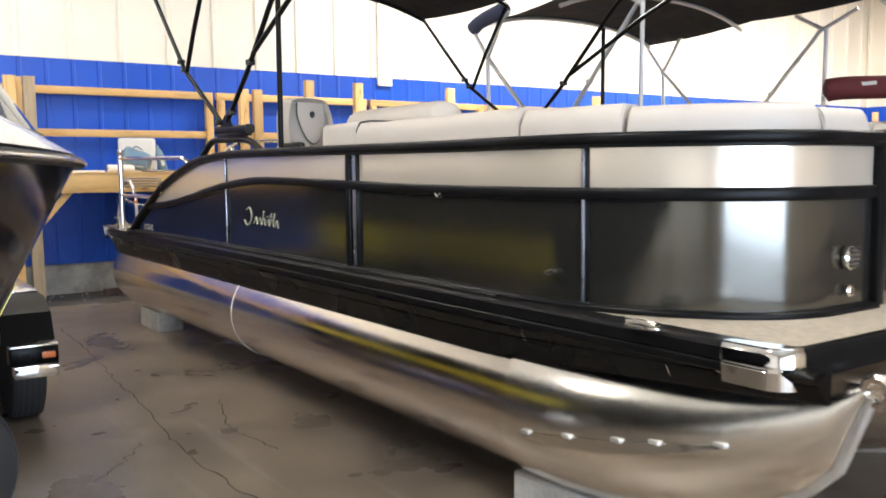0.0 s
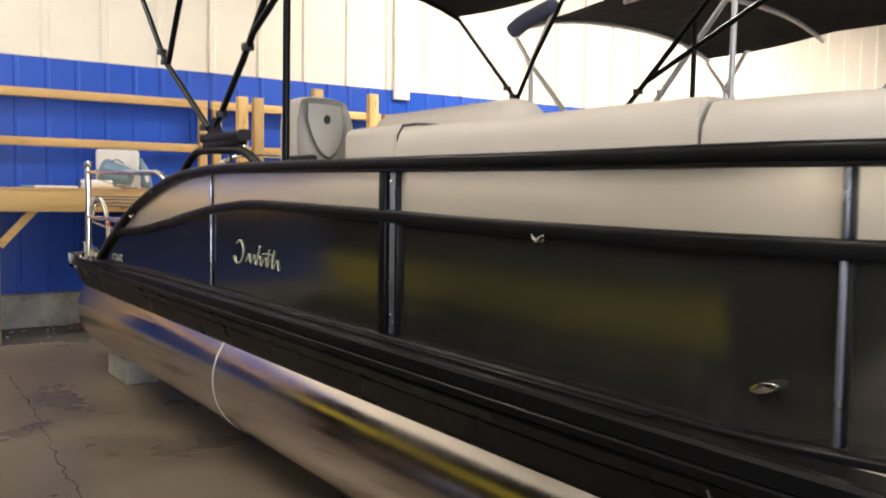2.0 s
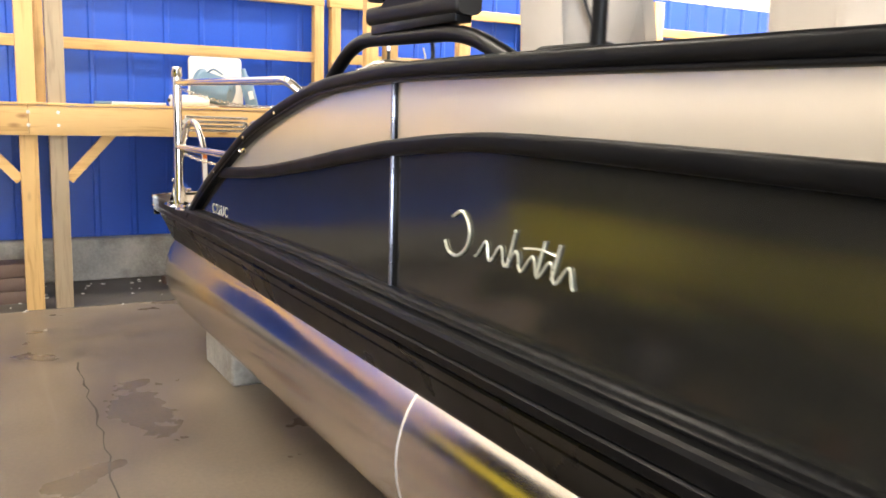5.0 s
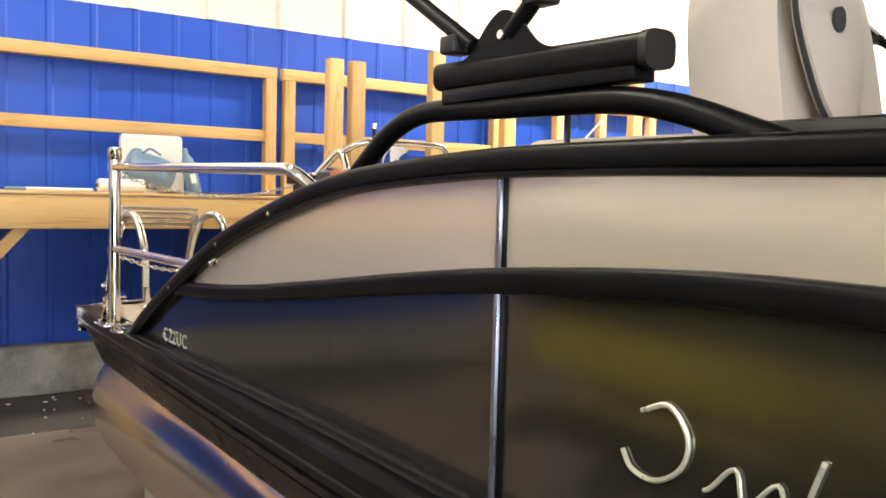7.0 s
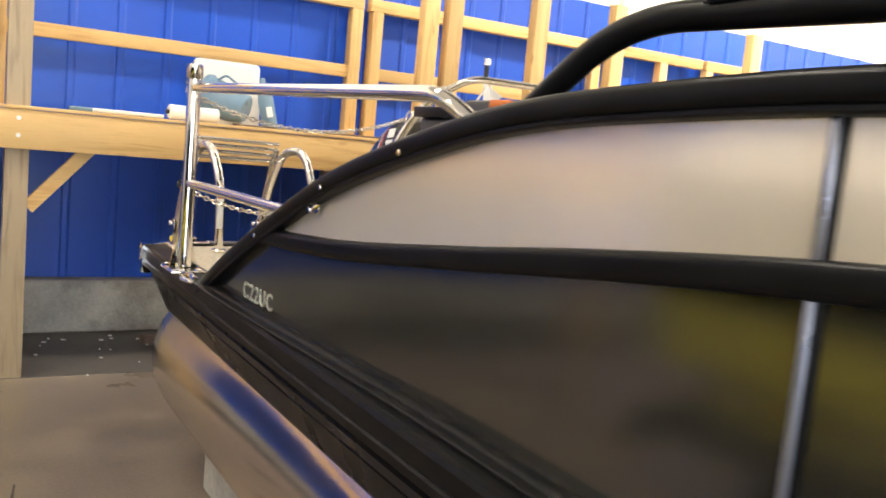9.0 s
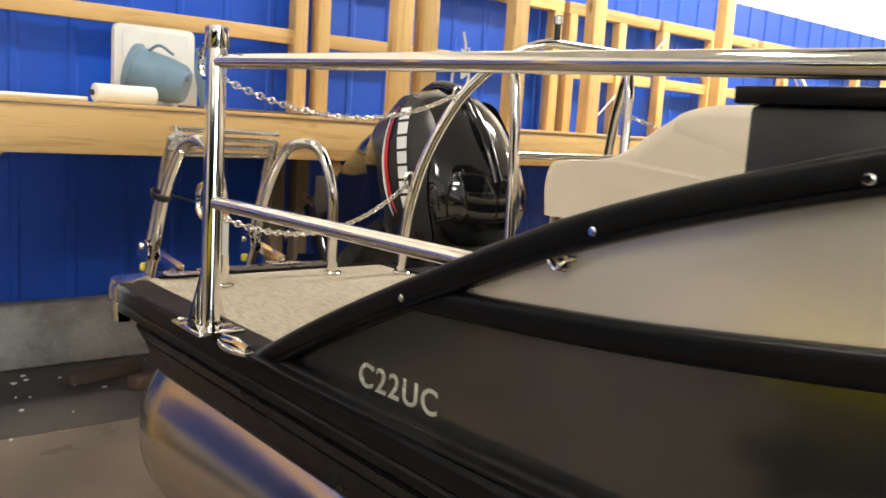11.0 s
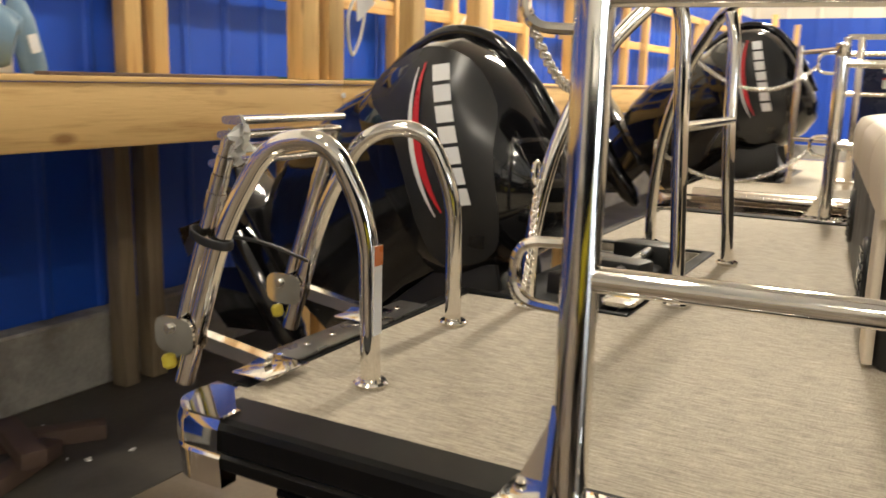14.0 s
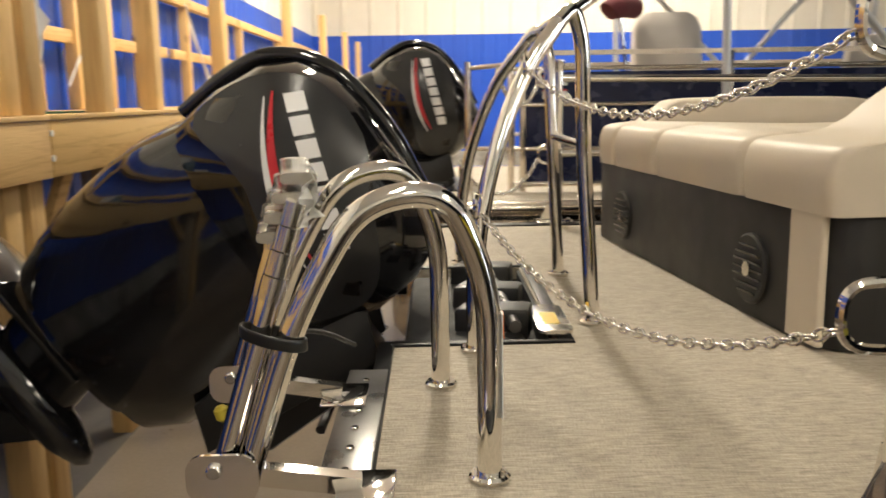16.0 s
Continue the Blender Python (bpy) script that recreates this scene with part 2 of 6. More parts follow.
M_YELLOWTIP = material("yellow_rubber", (0.6, 0.5, 0.05), 0.6, vary=0.1)
M_DARKSTEEL = material("dark_mount_steel", (0.16, 0.155, 0.15), 0.3, 0.9, vary=0.12)
M_NOSE = material("nose_aluminium", (0.84, 0.80, 0.74), 0.21, 1.0, vary=0.06, scale=2.5, fine=60, rough_vary=0.05, stretch=(1, 0.3, 1), bump=0.2, bump_scale=1)
M_GREEN = material("green_mat", (0.03, 0.12, 0.07), 0.8, vary=0.2)


def deck_material():
    """Woven vinyl: short dark and light threads across the boat."""
    m = bpy.data.materials.new("woven_deck")
    m.use_nodes = True
    nt = m.node_tree
    n, l = nt.nodes, nt.links
    b = n["Principled BSDF"]
    b.inputs["Roughness"].default_value = 0.75
    tc = n.new("ShaderNodeTexCoord")
    out = None
    for k, sc in enumerate(((430, 26, 60), (70, 430, 60))):
        mp = n.new("ShaderNodeMapping")
        mp.inputs["Scale"].default_value = sc
        l.new(tc.outputs["Object"], mp.inputs[0])
        no = n.new("ShaderNodeTexNoise")
        no.inputs["Scale"].default_value, no.inputs["Detail"].default_value = 1.0, 2
        l.new(mp.outputs[0], no.inputs["Vector"])
        if out is None:
            out = no.outputs["Fac"]
        else:
            mx = n.new("ShaderNodeMath")
            mx.operation = "MULTIPLY_ADD"
            l.new(no.outputs["Fac"], mx.inputs[0])
            mx.inputs[1].default_value = 0.45
            l.new(out, mx.inputs[2])
            out = mx.outputs[0]
    ramp = n.new("ShaderNodeValToRGB")
    ramp.color_ramp.elements[0].position, ramp.color_ramp.elements[1].position = 0.5, 0.95
    ramp.color_ramp.elements[0].color, ramp.color_ramp.elements[1].color = (0.23, 0.20, 0.155, 1), (0.52, 0.46, 0.37, 1)
    l.new(out, ramp.inputs["Fac"])
    l.new(ramp.outputs[0], b.inputs["Base Color"])
    bp = n.new("ShaderNodeBump")
    bp.inputs["Strength"].default_value, bp.inputs["Distance"].default_value = 0.4, 0.002
    l.new(out, bp.inputs["Height"])
    l.new(bp.outputs[0], b.inputs["Normal"])
    return m


M_DECK = deck_material()


def glass_material():
    m = bpy.data.materials.new("tinted_glass")
    m.use_nodes = True
    b = m.node_tree.nodes["Principled BSDF"]
    b.inputs["Base Color"].default_value = (0.5, 0.55, 0.55, 1)
    b.inputs["Transmission Weight"].default_value, b.inputs["Roughness"].default_value, b.inputs["IOR"].default_value = 0.9, 0.03, 1.45
    return m


M_GLASS = glass_material()
M_SILVER = material("silver_frame_tube", (0.62, 0.62, 0.62), 0.42, 0.55, vary=0.05)
M_SLATE = material("slate_blue_canvas", (0.05, 0.06, 0.11), 0.85, vary=0.15, fine=300, bump=0.2)
M_BRONZE = material("worn_prop_metal", (0.30, 0.25, 0.19), 0.3, 0.9, vary=0.2, scale=12)
M_BADGE = material("bright_badge", (0.72, 0.72, 0.60), 0.3, 0.6, vary=0.03)
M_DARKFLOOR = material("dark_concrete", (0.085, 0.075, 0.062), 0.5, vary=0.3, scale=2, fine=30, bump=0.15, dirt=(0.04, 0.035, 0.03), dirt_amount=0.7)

# ---------------------------------------------------------------- mesh helpers


def mesh_object(name, bm, mat, smooth=True, angle=40):
    me = bpy.data.meshes.new(name)
    bmesh.ops.recalc_face_normals(bm, faces=bm.faces)
    bm.to_mesh(me)
    bm.free()
    mats = mat if isinstance(mat, (list, tuple)) else [mat]
    for one in mats:
        me.materials.append(one)
    if smooth:
        me.shade_smooth()
        me.set_sharp_from_angle(angle=radians(angle))
    return new(name, me)


def part(name, bm, mat, parent, label="", smooth=True, angle=40):
    ob = mesh_object(name, bm, mat, smooth, angle)
    ob.parent = parent
    if label:
        ob["label"] = label
    return ob


def thing(name, label, category, group="", at=(0, 0, 0)):
    ob = new(name)
    ob.location = at
    ob.empty_display_size = 0.1
    return tagged(ob, label, category, group)


def structure(name, bm, mat, label="", smooth=False):
    return tagged(mesh_object(name, bm, mat, smooth), label=label, kind="structure")


def box(x0, x1, y0, y1, z0, z1, bevel=0.0, seg=2, bm=None):
    """A box with rounded edges, added to bm or to a new mesh."""
    one = bmesh.new()
    bmesh.ops.create_cube(one, size=1.0)
    for v in one.verts:
        v.co = Vector(((x0 + x1) / 2 + v.co.x * (x1 - x0), (y0 + y1) / 2 + v.co.y * (y1 - y0), (z0 + z1) / 2 + v.co.z * (z1 - z0)))
    if bevel:
        bmesh.ops.bevel(one, geom=one.edges[:] + one.verts[:], offset=bevel, segments=seg, profile=0.5, affect="EDGES")
    return join(bm, one)


def join(bm, one):
    if bm is None:
        return one
    me = bpy.data.meshes.new("tmp")
    one.to_mesh(me)
    one.free()
    bm.from_mesh(me)
    bpy.data.meshes.remove(me)
    return bm


def spline(points, n=6):
    """A smooth line through the points (Catmull-Rom)."""
    p = [Vector(q) for q in points]
    p = [p[0] * 2 - p[1]] + p + [p[-1] * 2 - p[-2]]
    out = []
    for a, b, c, d in zip(p, p[1:], p[2:], p[3:]):
        for k in range(n):
            t = k / n
            out.append(0.5 * (2 * b + (c - a) * t + (2 * a - 5 * b + 4 * c - d) * t * t + (3 * b - a - 3 * c + d) * t ** 3))
    return out + [p[-2].copy()]


def fillet(points, radius, n=6):
    """A polyline whose corners are rounded."""
    p = [Vector(q) for q in points]
    out = [p[0]]
    for a, b, c in zip(p, p[1:], p[2:]):
        u, w = (a - b), (c - b)
        r = min(radius, u.length * 0.48, w.length * 0.48)
        s, e = b + u.normalized() * r, b + w.normalized() * r
        for k in range(n + 1):
            t = k / n
            out.append(s * (1 - t) ** 2 + b * 2 * t * (1 - t) + e * t * t)
    return out + [p[-1]]


def sweep(points, ring, bm=None, closed=False, caps=True, up=(0, 0, 1)):
    """A closed 2D outline ring (a, b) carried along the points: a to the side, b towards up."""
    bm = bm or bmesh.new()
    pts = [Vector(q) for q in points]
    rows, n = [], len(pts)
    up = Vector(up)
    for i, q in enumerate(pts):
        d = (pts[(i + 1) % n] - pts[i - 1]) if closed or 0 < i < n - 1 else (pts[1] - pts[0] if i == 0 else pts[-1] - pts[-2])
        d.normalize()
        side = d.cross(up)
        if side.length < 1e-4:
            side = d.cross(Vector((1, 0, 0)))
        side.normalize()
        top = side.cross(d)
        rows.append([bm.verts.new(q + side * a + top * b) for a, b in ring])
    m = len(ring)
    for i in range(n if closed else n - 1):
        one, two = rows[i], rows[(i + 1) % n]
        for k in range(m):
            bm.faces.new((one[k], one[(k + 1) % m], two[(k + 1) % m], two[k]))
    if caps and not closed:
        bm.faces.new(rows[0])
        bm.faces.new(rows[-1])
    return bm


def circle(r, n=12, ry=None):
    return [(r * math.cos(2 * math.pi * k / n), (ry or r) * math.sin(2 * math.pi * k / n)) for k in range(n)]


def tube(points, r, bm=None, n=12, closed=False, ry=None):
    """A round tube along the points, with a frame that does not twist."""
    bm = bm or bmesh.new()
    pts = [Vector(q) for q in points]
    count = len(pts)
    dirs = []
    for i in range(count):
        d = (pts[(i + 1) % count] - pts[i - 1]) if closed or 0 < i < count - 1 else (pts[1] - pts[0] if i == 0 else pts[-1] - pts[-2])
        dirs.append(d.normalized())
    side = dirs[0].orthogonal().normalized()
    rows = []
    for i, q in enumerate(pts):
        side = (side - dirs[i] * side.dot(dirs[i])).normalized()
        top = dirs[i].cross(side)
        rr = r[i] if isinstance(r, (list, tuple)) else r
        rows.append([bm.verts.new(q + side * a * rr + top * b * rr) for a, b in circle(1, n)])
    for i in range(count if closed else count - 1):
        one, two = rows[i], rows[(i + 1) % count]
        for k in range(n):
            bm.faces.new((one[k], one[(k + 1) % n], two[(k + 1) % n], two[k]))
    if not closed:
        bm.faces.new(rows[0])
        bm.faces.new(rows[-1])
    return bm


def disc(at, axis, r, thick, bm=None, n=16, bevel=0.0):
    a = Vector(axis).normalized() * thick / 2
    c = Vector(at)
    if bevel:
        u = Vector(axis).normalized()
        return tube([c - a, c - a + u * 1e-4, c - a + u * bevel, c + a - u * bevel, c + a - u * 1e-4, c + a], [r - bevel, r - bevel, r, r, r - bevel, r - bevel], bm, n)
    return tube([c - a, c + a], r, bm, n)


def loft(rows, bm=None, caps=True):
    """Faces between rings of points of equal count."""
    bm = bm or bmesh.new()
    made = [[bm.verts.new(q) for q in row] for row in rows]
    n = len(made[0])
    for one, two in zip(made, made[1:]):
        for k in range(n):
            bm.faces.new((one[k], one[(k + 1) % n], two[(k + 1) % n], two[k]))
    if caps:
        bm.faces.new(made[0])
        bm.faces.new(made[-1])
    return bm


def sheet(top, bottom, thick, bm=None):
    """A plate between two lines of points of equal count, thickened along its normal."""
    bm = bm or bmesh.new()
    t, b = [Vector(q) for q in top], [Vector(q) for q in bottom]
    n = len(t)
    normals = []
    for i in range(n):
        d = t[min(i + 1, n - 1)] - t[max(i - 1, 0)] + b[min(i + 1, n - 1)] - b[max(i - 1, 0)]
        up = t[i] - b[i]
        if up.length < 1e-5:
            up = Vector((0, 0, 1))
        normals.append(d.cross(up).normalized() * thick)
    rows = [[bm.verts.new(q) for q in (t[i], b[i], b[i] + normals[i], t[i] + normals[i])] for i in range(n)]
    for one, two in zip(rows, rows[1:]):
        for k in range(4):
            bm.faces.new((one[k], one[(k + 1) % 4], two[(k + 1) % 4], two[k]))
    bm.faces.new(rows[0])
    bm.faces.new(rows[-1])
    return bm


def prism(outline, lo, hi, axis="z", bm=None, bevel=0.0):
    """A flat outline pulled from lo to hi along an axis."""
    one = bmesh.new()
    def place(a, b, c):
        return {"z": (a, b, c), "y": (a, c, b), "x": (c, a, b)}[axis]
    low = [one.verts.new(place(a, b, lo)) for a, b in outline]
    high = [one.verts.new(place(a, b, hi)) for a, b in outline]
    one.faces.new(low), one.faces.new(high)
    n = len(outline)
    for k in range(n):
        one.faces.new((low[k], low[(k + 1) % n], high[(k + 1) % n], high[k]))
    if bevel:
        bmesh.ops.bevel(one, geom=[e for e in one.edges], offset=bevel, segments=2, profile=0.5, affect="EDGES")
    return join(bm, one)


def rounded_rect(x0, x1, y0, y1, r, n=5):
    out = []
    for cx, cy, a0 in ((x1 - r, y1 - r, 0), (x0 + r, y1 - r, 90), (x0 + r, y0 + r, 180), (x1 - r, y0 + r, 270)):
        for k in range(n + 1):
            a = radians(a0 + 90 * k / n)
            out.append((cx + r * math.cos(a), cy + r * math.sin(a)))
    return out


def cushion(x0, x1, y0, y1, z0, z1, r=0.05, bm=None):
    return box(x0, x1, y0, y1, z0, z1, r, 4, bm)

# ---------------------------------------------------------------- the building
WALL_Y, END_X, LEFT_X, FRONT_Y = 11.2, 20.0, -9.0, -8.0
BLUE_TOP, CURB_TOP = 2.84, 0.36

floor = structure("floor", box(LEFT_X - 0.3, END_X + 0.3, FRONT_Y - 0.3, WALL_Y + 0.3, -0.2, 0.0), M_FLOOR, "worn tan-grey sealed concrete floor with stains and cracks")
structure("ceiling", box(LEFT_X - 0.3, END_X + 0.3, FRONT_Y - 0.3, WALL_Y + 0.3, CEILING, CEILING + 0.2), M_CEIL, "pale steel hall ceiling")


def ribbed(u0, u1, v0, v1, place, step=0.3, rib=0.012, width=0.03):
    """Sheet cladding with raised ribs; place(u, v, d) gives the point, d away from the wall."""
    bm = bmesh.new()
    us, u = [], u0
    while u < u1 - 1e-6:
        us += [(u, 0), (min(u + step - width * 2, u1), 0), (min(u + step - width * 1.6, u1), rib), (min(u + step - width * 0.6, u1), rib)]
        u += step
    us.append((u1, 0))
    low = [bm.verts.new(place(a, v0, d)) for a, d in us]
    high = [bm.verts.new(place(a, v1, d)) for a, d in us]
    lowb = [bm.verts.new(place(a, v0, -0.15)) for a in (u0, u1)]
    highb = [bm.verts.new(place(a, v1, -0.15)) for a in (u0, u1)]
    for a, b, c, d in zip(low, low[1:], high[1:], high):
        if (a.co - b.co).length > 1e-6:
            bm.faces.new((a, b, c, d))
    bm.faces.new((lowb[0], lowb[1], highb[1], highb[0]))
    bm.faces.new((high[0], highb[0], highb[1], *reversed(high[1:])))
    bm.faces.new((low[0], lowb[0], lowb[1], *reversed(low[1:])))
    bm.faces.new((low[0], high[0], highb[0], lowb[0]))
    bm.faces.new((low[-1], high[-1], highb[1], lowb[1]))
    return bm


back_at = lambda u, v, d: (u, WALL_Y - d, v)
end_at = lambda u, v, d: (END_X - d, u, v)
structure("wall_north", ribbed(LEFT_X, END_X, CURB_TOP, BLUE_TOP, back_at), M_BLUE, "blue-painted ribbed sheet metal wall")
structure("wall_north_upper", ribbed(LEFT_X, END_X, BLUE_TOP + 0.002, CEILING, back_at, 0.6, 0.03, 0.05), M_WHITE, "white ribbed sheet metal upper wall")
structure("wall_east", ribbed(FRONT_Y, WALL_Y, CURB_TOP, BLUE_TOP, end_at), M_BLUE, "blue-painted ribbed sheet metal end wall")
structure("wall_east_upper", ribbed(FRONT_Y, WALL_Y, BLUE_TOP + 0.002, CEILING, end_at, 0.6, 0.03, 0.05), M_WHITE, "white ribbed sheet metal upper wall")
curb = bmesh.new()
box(LEFT_X, END_X - 0.12, WALL_Y - 0.11, WALL_Y + 0.15, 0, CURB_TOP - 0.002, 0.012, 1, curb)
structure("curb", curb, M_CURB, "rough grey concrete footing under the wall")
structure("curb_east", box(END_X - 0.11, END_X + 0.15, FRONT_Y, WALL_Y, 0, CURB_TOP - 0.002, 0.012, 1), M_CURB, "rough grey concrete footing under the wall")
structure("wall_west", box(LEFT_X - 0.15, LEFT_X, FRONT_Y, WALL_Y, 0, CEILING), M_WHITE, "plain white wall")
# front wall with the open roller door
front = bmesh.new()
DOOR = (-6.2, 3.0, 3.6)
box(LEFT_X, DOOR[0], FRONT_Y - 0.15, FRONT_Y, 0, CEILING, bm=front)
box(DOOR[1], END_X, FRONT_Y - 0.15, FRONT_Y, 0, CEILING, bm=front)
box(DOOR[0], DOOR[1], FRONT_Y - 0.15, FRONT_Y, DOOR[2], CEILING, bm=front)
structure("wall_south", front, M_WHITE, "plain white wall with an open roller door")
structure("backdrop", box(-14, 12, FRONT_Y - 5.2, FRONT_Y - 5, -0.2, 9), M_SKY, "bright daylight outside the open door")

# darker floor colour from the bench front back to the footing
structure("floor_edge_strip", box(LEFT_X, END_X - 0.12, 10.08, WALL_Y - 0.112, -0.05, 0.004), M_DARKFLOOR, "darker concrete strip along the wall")
# white post cover where the wall sheets meet
structure("trim", box(6.62, 6.86, WALL_Y - 0.06, WALL_Y - 0.001, BLUE_TOP - 0.12, CEILING, 0.01), M_WHITE, "white wall joint cover")


def ceiling_lamp(x, y):
    lamp = thing("ceiling_light", "long white strip light with glowing tubes under the ceiling", "ceiling light", "strip lights", (x, y, CEILING))
    part("housing", box(-1.22, 1.22, -0.16, 0.16, -0.16, -0.02, 0.02), M_PAPER, lamp)
    for dy in (-0.08, 0.08):
        part("tube", tube([(-1.18, dy, -0.2), (1.18, dy, -0.2)], 0.019, n=8), M_TUBEGLOW, lamp, "glowing fluorescent tube")
    for dx in (-0.9, 0.9):
        part("bracket", tube([(dx, 0, 0.0), (dx, 0, -0.04)], 0.02, n=6), M_PAPER, lamp)


for lx, ly, watts in LAMP_ROWS:
    ceiling_lamp(lx, ly)

# cracks in the floor: thin dark filler lines
def crack(points, width, seed):
    rnd = random.Random(seed)
    line = [q + Vector((rnd.uniform(-0.018, 0.018), rnd.uniform(-0.02, 0.02), 0)) for q in spline([(x, y, 0) for x, y in points], 12)]
    bm = bmesh.new()
    rows = []
    for a, b in zip(line, line[1:]):
        side = (b - a).cross(Vector((0, 0, 1))).normalized() * width * rnd.uniform(0.3, 1.0)
        rows.append((bm.verts.new(a + side + Vector((0, 0, 0.002))), bm.verts.new(a - side + Vector((0, 0, 0.002)))))
    for (a, b), (c, d) in zip(rows, rows[1:]):
        bm.faces.new((a, b, d, c))
    return bm


M_CRACK = material("crack_filler", (0.05, 0.042, 0.035), 0.8, vary=0.3, scale=30)
for k, pts in enumerate((((1.60, 8.6), (1.57, 7.3), (1.5, 6.1), (1.47, 5.4), (1.39, 4.4), (1.45, 3.2)), ((1.25, 4.6), (1.05, 4.3), (0.86, 4.12), (0.4, 3.9)), ((1.9, 5.2), (1.75, 4.6), (1.8, 4.0)))):
    structure("floor_crack", crack(pts, 0.006, k), M_CRACK, "dark hairline crack in the concrete")

# ---------------------------------------------------------------- bench and timber frames
BENCH_Y, BENCH_TOP, BENCH_LOW = 10.08, 1.47, 1.245
bench = thing("workbench", "long rough pine workbench on timber posts with braces", "workbench", at=(0, 0, 0))
edges = [-2.0, 1.50, 4.27, 7.2, 10.1, 13.0, 16.0, 19.4]
for a, b in zip(edges, edges[1:]):
    part("front_board", box(a + 0.002, b - 0.002, BENCH_Y - 0.038, BENCH_Y, BENCH_LOW, BENCH_TOP - 0.02, 0.004), M_PINE_X, bench)
for a, b in zip(edges, edges[1:]):
    part("top_board", box(a + 0.003, b - 0.003, BENCH_Y - 0.045, WALL_Y - 0.14, BENCH_TOP - 0.018, BENCH_TOP, 0.003), M_PINE_X, bench, "plywood bench top")
POSTS = [-1.4, 1.50, 1.69, 4.02, 4.20, 4.98, 5.70, 7.2, 10.1, 13.0, 16.0, 18.5]
for x in POSTS:
    tall = x < 1.72 or x > 3.0
    top = 2.5 if x < 1.72 else (2.62 if x > 4.0 else BENCH_LOW + 0.2)
    greyish = abs(x - 1.69) < 0.01
    part("post", box(x - 0.058, x + 0.058, BENCH_Y + 0.002, BENCH_Y + 0.09, 0, BENCH_LOW if x in (4.02, 4.20) else top, 0.004), M_GREYWOOD if greyish else M_PINE_Z, bench, "greyed pine post" if greyish else "")
for x, s in ((1.75, 1), (1.44, -1), (4.27, 1), (3.95, -1), (7.27, 1)):
    bm = sweep([(x, BENCH_Y + 0.045, 0.93), (x + 0.3 * s, BENCH_Y + 0.045, BENCH_LOW + 0.02)], [(-0.035, -0.019), (0.035, -0.019), (0.035, 0.019), (-0.035, 0.019)], up=(0, 1, 0))
    part("brace", bm, M_PINE_X, bench, smooth=False)
for x in (1.50, 1.69, 4.27):
    for dz in (0.07, 0.16):
        part("screw", disc((x, BENCH_Y - 0.041, BENCH_LOW + dz), (0, 1, 0), 0.012, 0.006, n=10), M_PAPER, bench, "pale filled screw hole")

for x in (3.83, 4.0, 7.0, 10.0, 13.0):
    part("rear_post", box(x - 0.045, x + 0.045, 10.96, 11.05, 0.004, BENCH_LOW + 0.1, 0.004), M_GREYWOOD, bench, "greyed pine rear post")
frame_y = WALL_Y - 0.16
timber = thing("timber_frame", "pine stud frames with two rails standing against the blue wall", "timber frame")
for a, b in ((-3.0, 4.045), (4.10, 6.36), (6.42, 7.6), (7.65, 9.2), (9.3, 12.0), (12.1, 15.0), (15.1, 19.5)):
    part("top_rail", box(a, b, frame_y, frame_y + 0.09, 2.41, 2.50, 0.004), M_PINE_X, timber)
    part("mid_rail", box(a + 0.04, b - 0.04, frame_y + 0.02, frame_y + 0.06, 1.905, 1.995, 0.004), M_PINE_X, timber)
for x in (-1.0, 3.995, 4.16, 6.30, 6.48, 7.1, 7.7, 8.45, 9.8, 11.4, 12.2, 14.9, 15.2, 18.0):
    part("stud", box(x - 0.045, x + 0.045, frame_y - 0.004, frame_y + 0.085, BENCH_TOP + 0.001, 2.409, 0.004), M_PINE_Z, timber)
for x in (4.095, 4.275):
    part("tall_stud", box(x - 0.055, x + 0.055, BENCH_Y + 0.0, BENCH_Y + 0.088, BENCH_TOP + 0.001, 2.47, 0.004), M_PINE_Z, timber)
for x, s in ((9.98, 1),):
    bm = sweep([(x, frame_y + 0.105, 2.46), (x + 1.15 * s, frame_y + 0.105, 1.577)], [(-0.02, -0.012), (0.02, -0.012), (0.02, 0.012), (-0.02, 0.012)], up=(0, 1, 0))
    part("white_brace", bm, M_PAPER, timber, "thin white diagonal brace", smooth=False)

rope = thing("hanging_rope", "white cotton rope with a paper tag hanging by the pine post", "rope")
part("loop", tube(spline([(4.65, 10.24, 2.03), (4.67, 10.24, 1.92), (4.58, 10.24, 1.76), (4.62, 10.24, 1.59), (4.71, 10.24, 1.75), (4.7, 10.24, 1.94)], 6), 0.008, n=8), M_PAPER, rope)
part("tag", sheet([(4.64, 10.24, 1.93), (4.81, 10.24, 1.85)], [(4.64, 10.23, 1.75), (4.66, 10.24, 1.75)], 0.003), M_PRINT_WHITE, rope, "white paper tag")
for ends in (((7.68, 11.03, 2.34), (6.85, 11.03, 1.62)), ((9.71, 11.03, 2.43), (10.56, 11.03, 1.59))):
    part("cord", tube(ends, 0.007, n=6), M_PAPER, timber, "thin white diagonal cord")

part("post", box(1.565, 1.63, BENCH_Y + 0.094, BENCH_Y + 0.184, BENCH_TOP + 0.001, 2.5, 0.004), M_PINE_Z, bench)
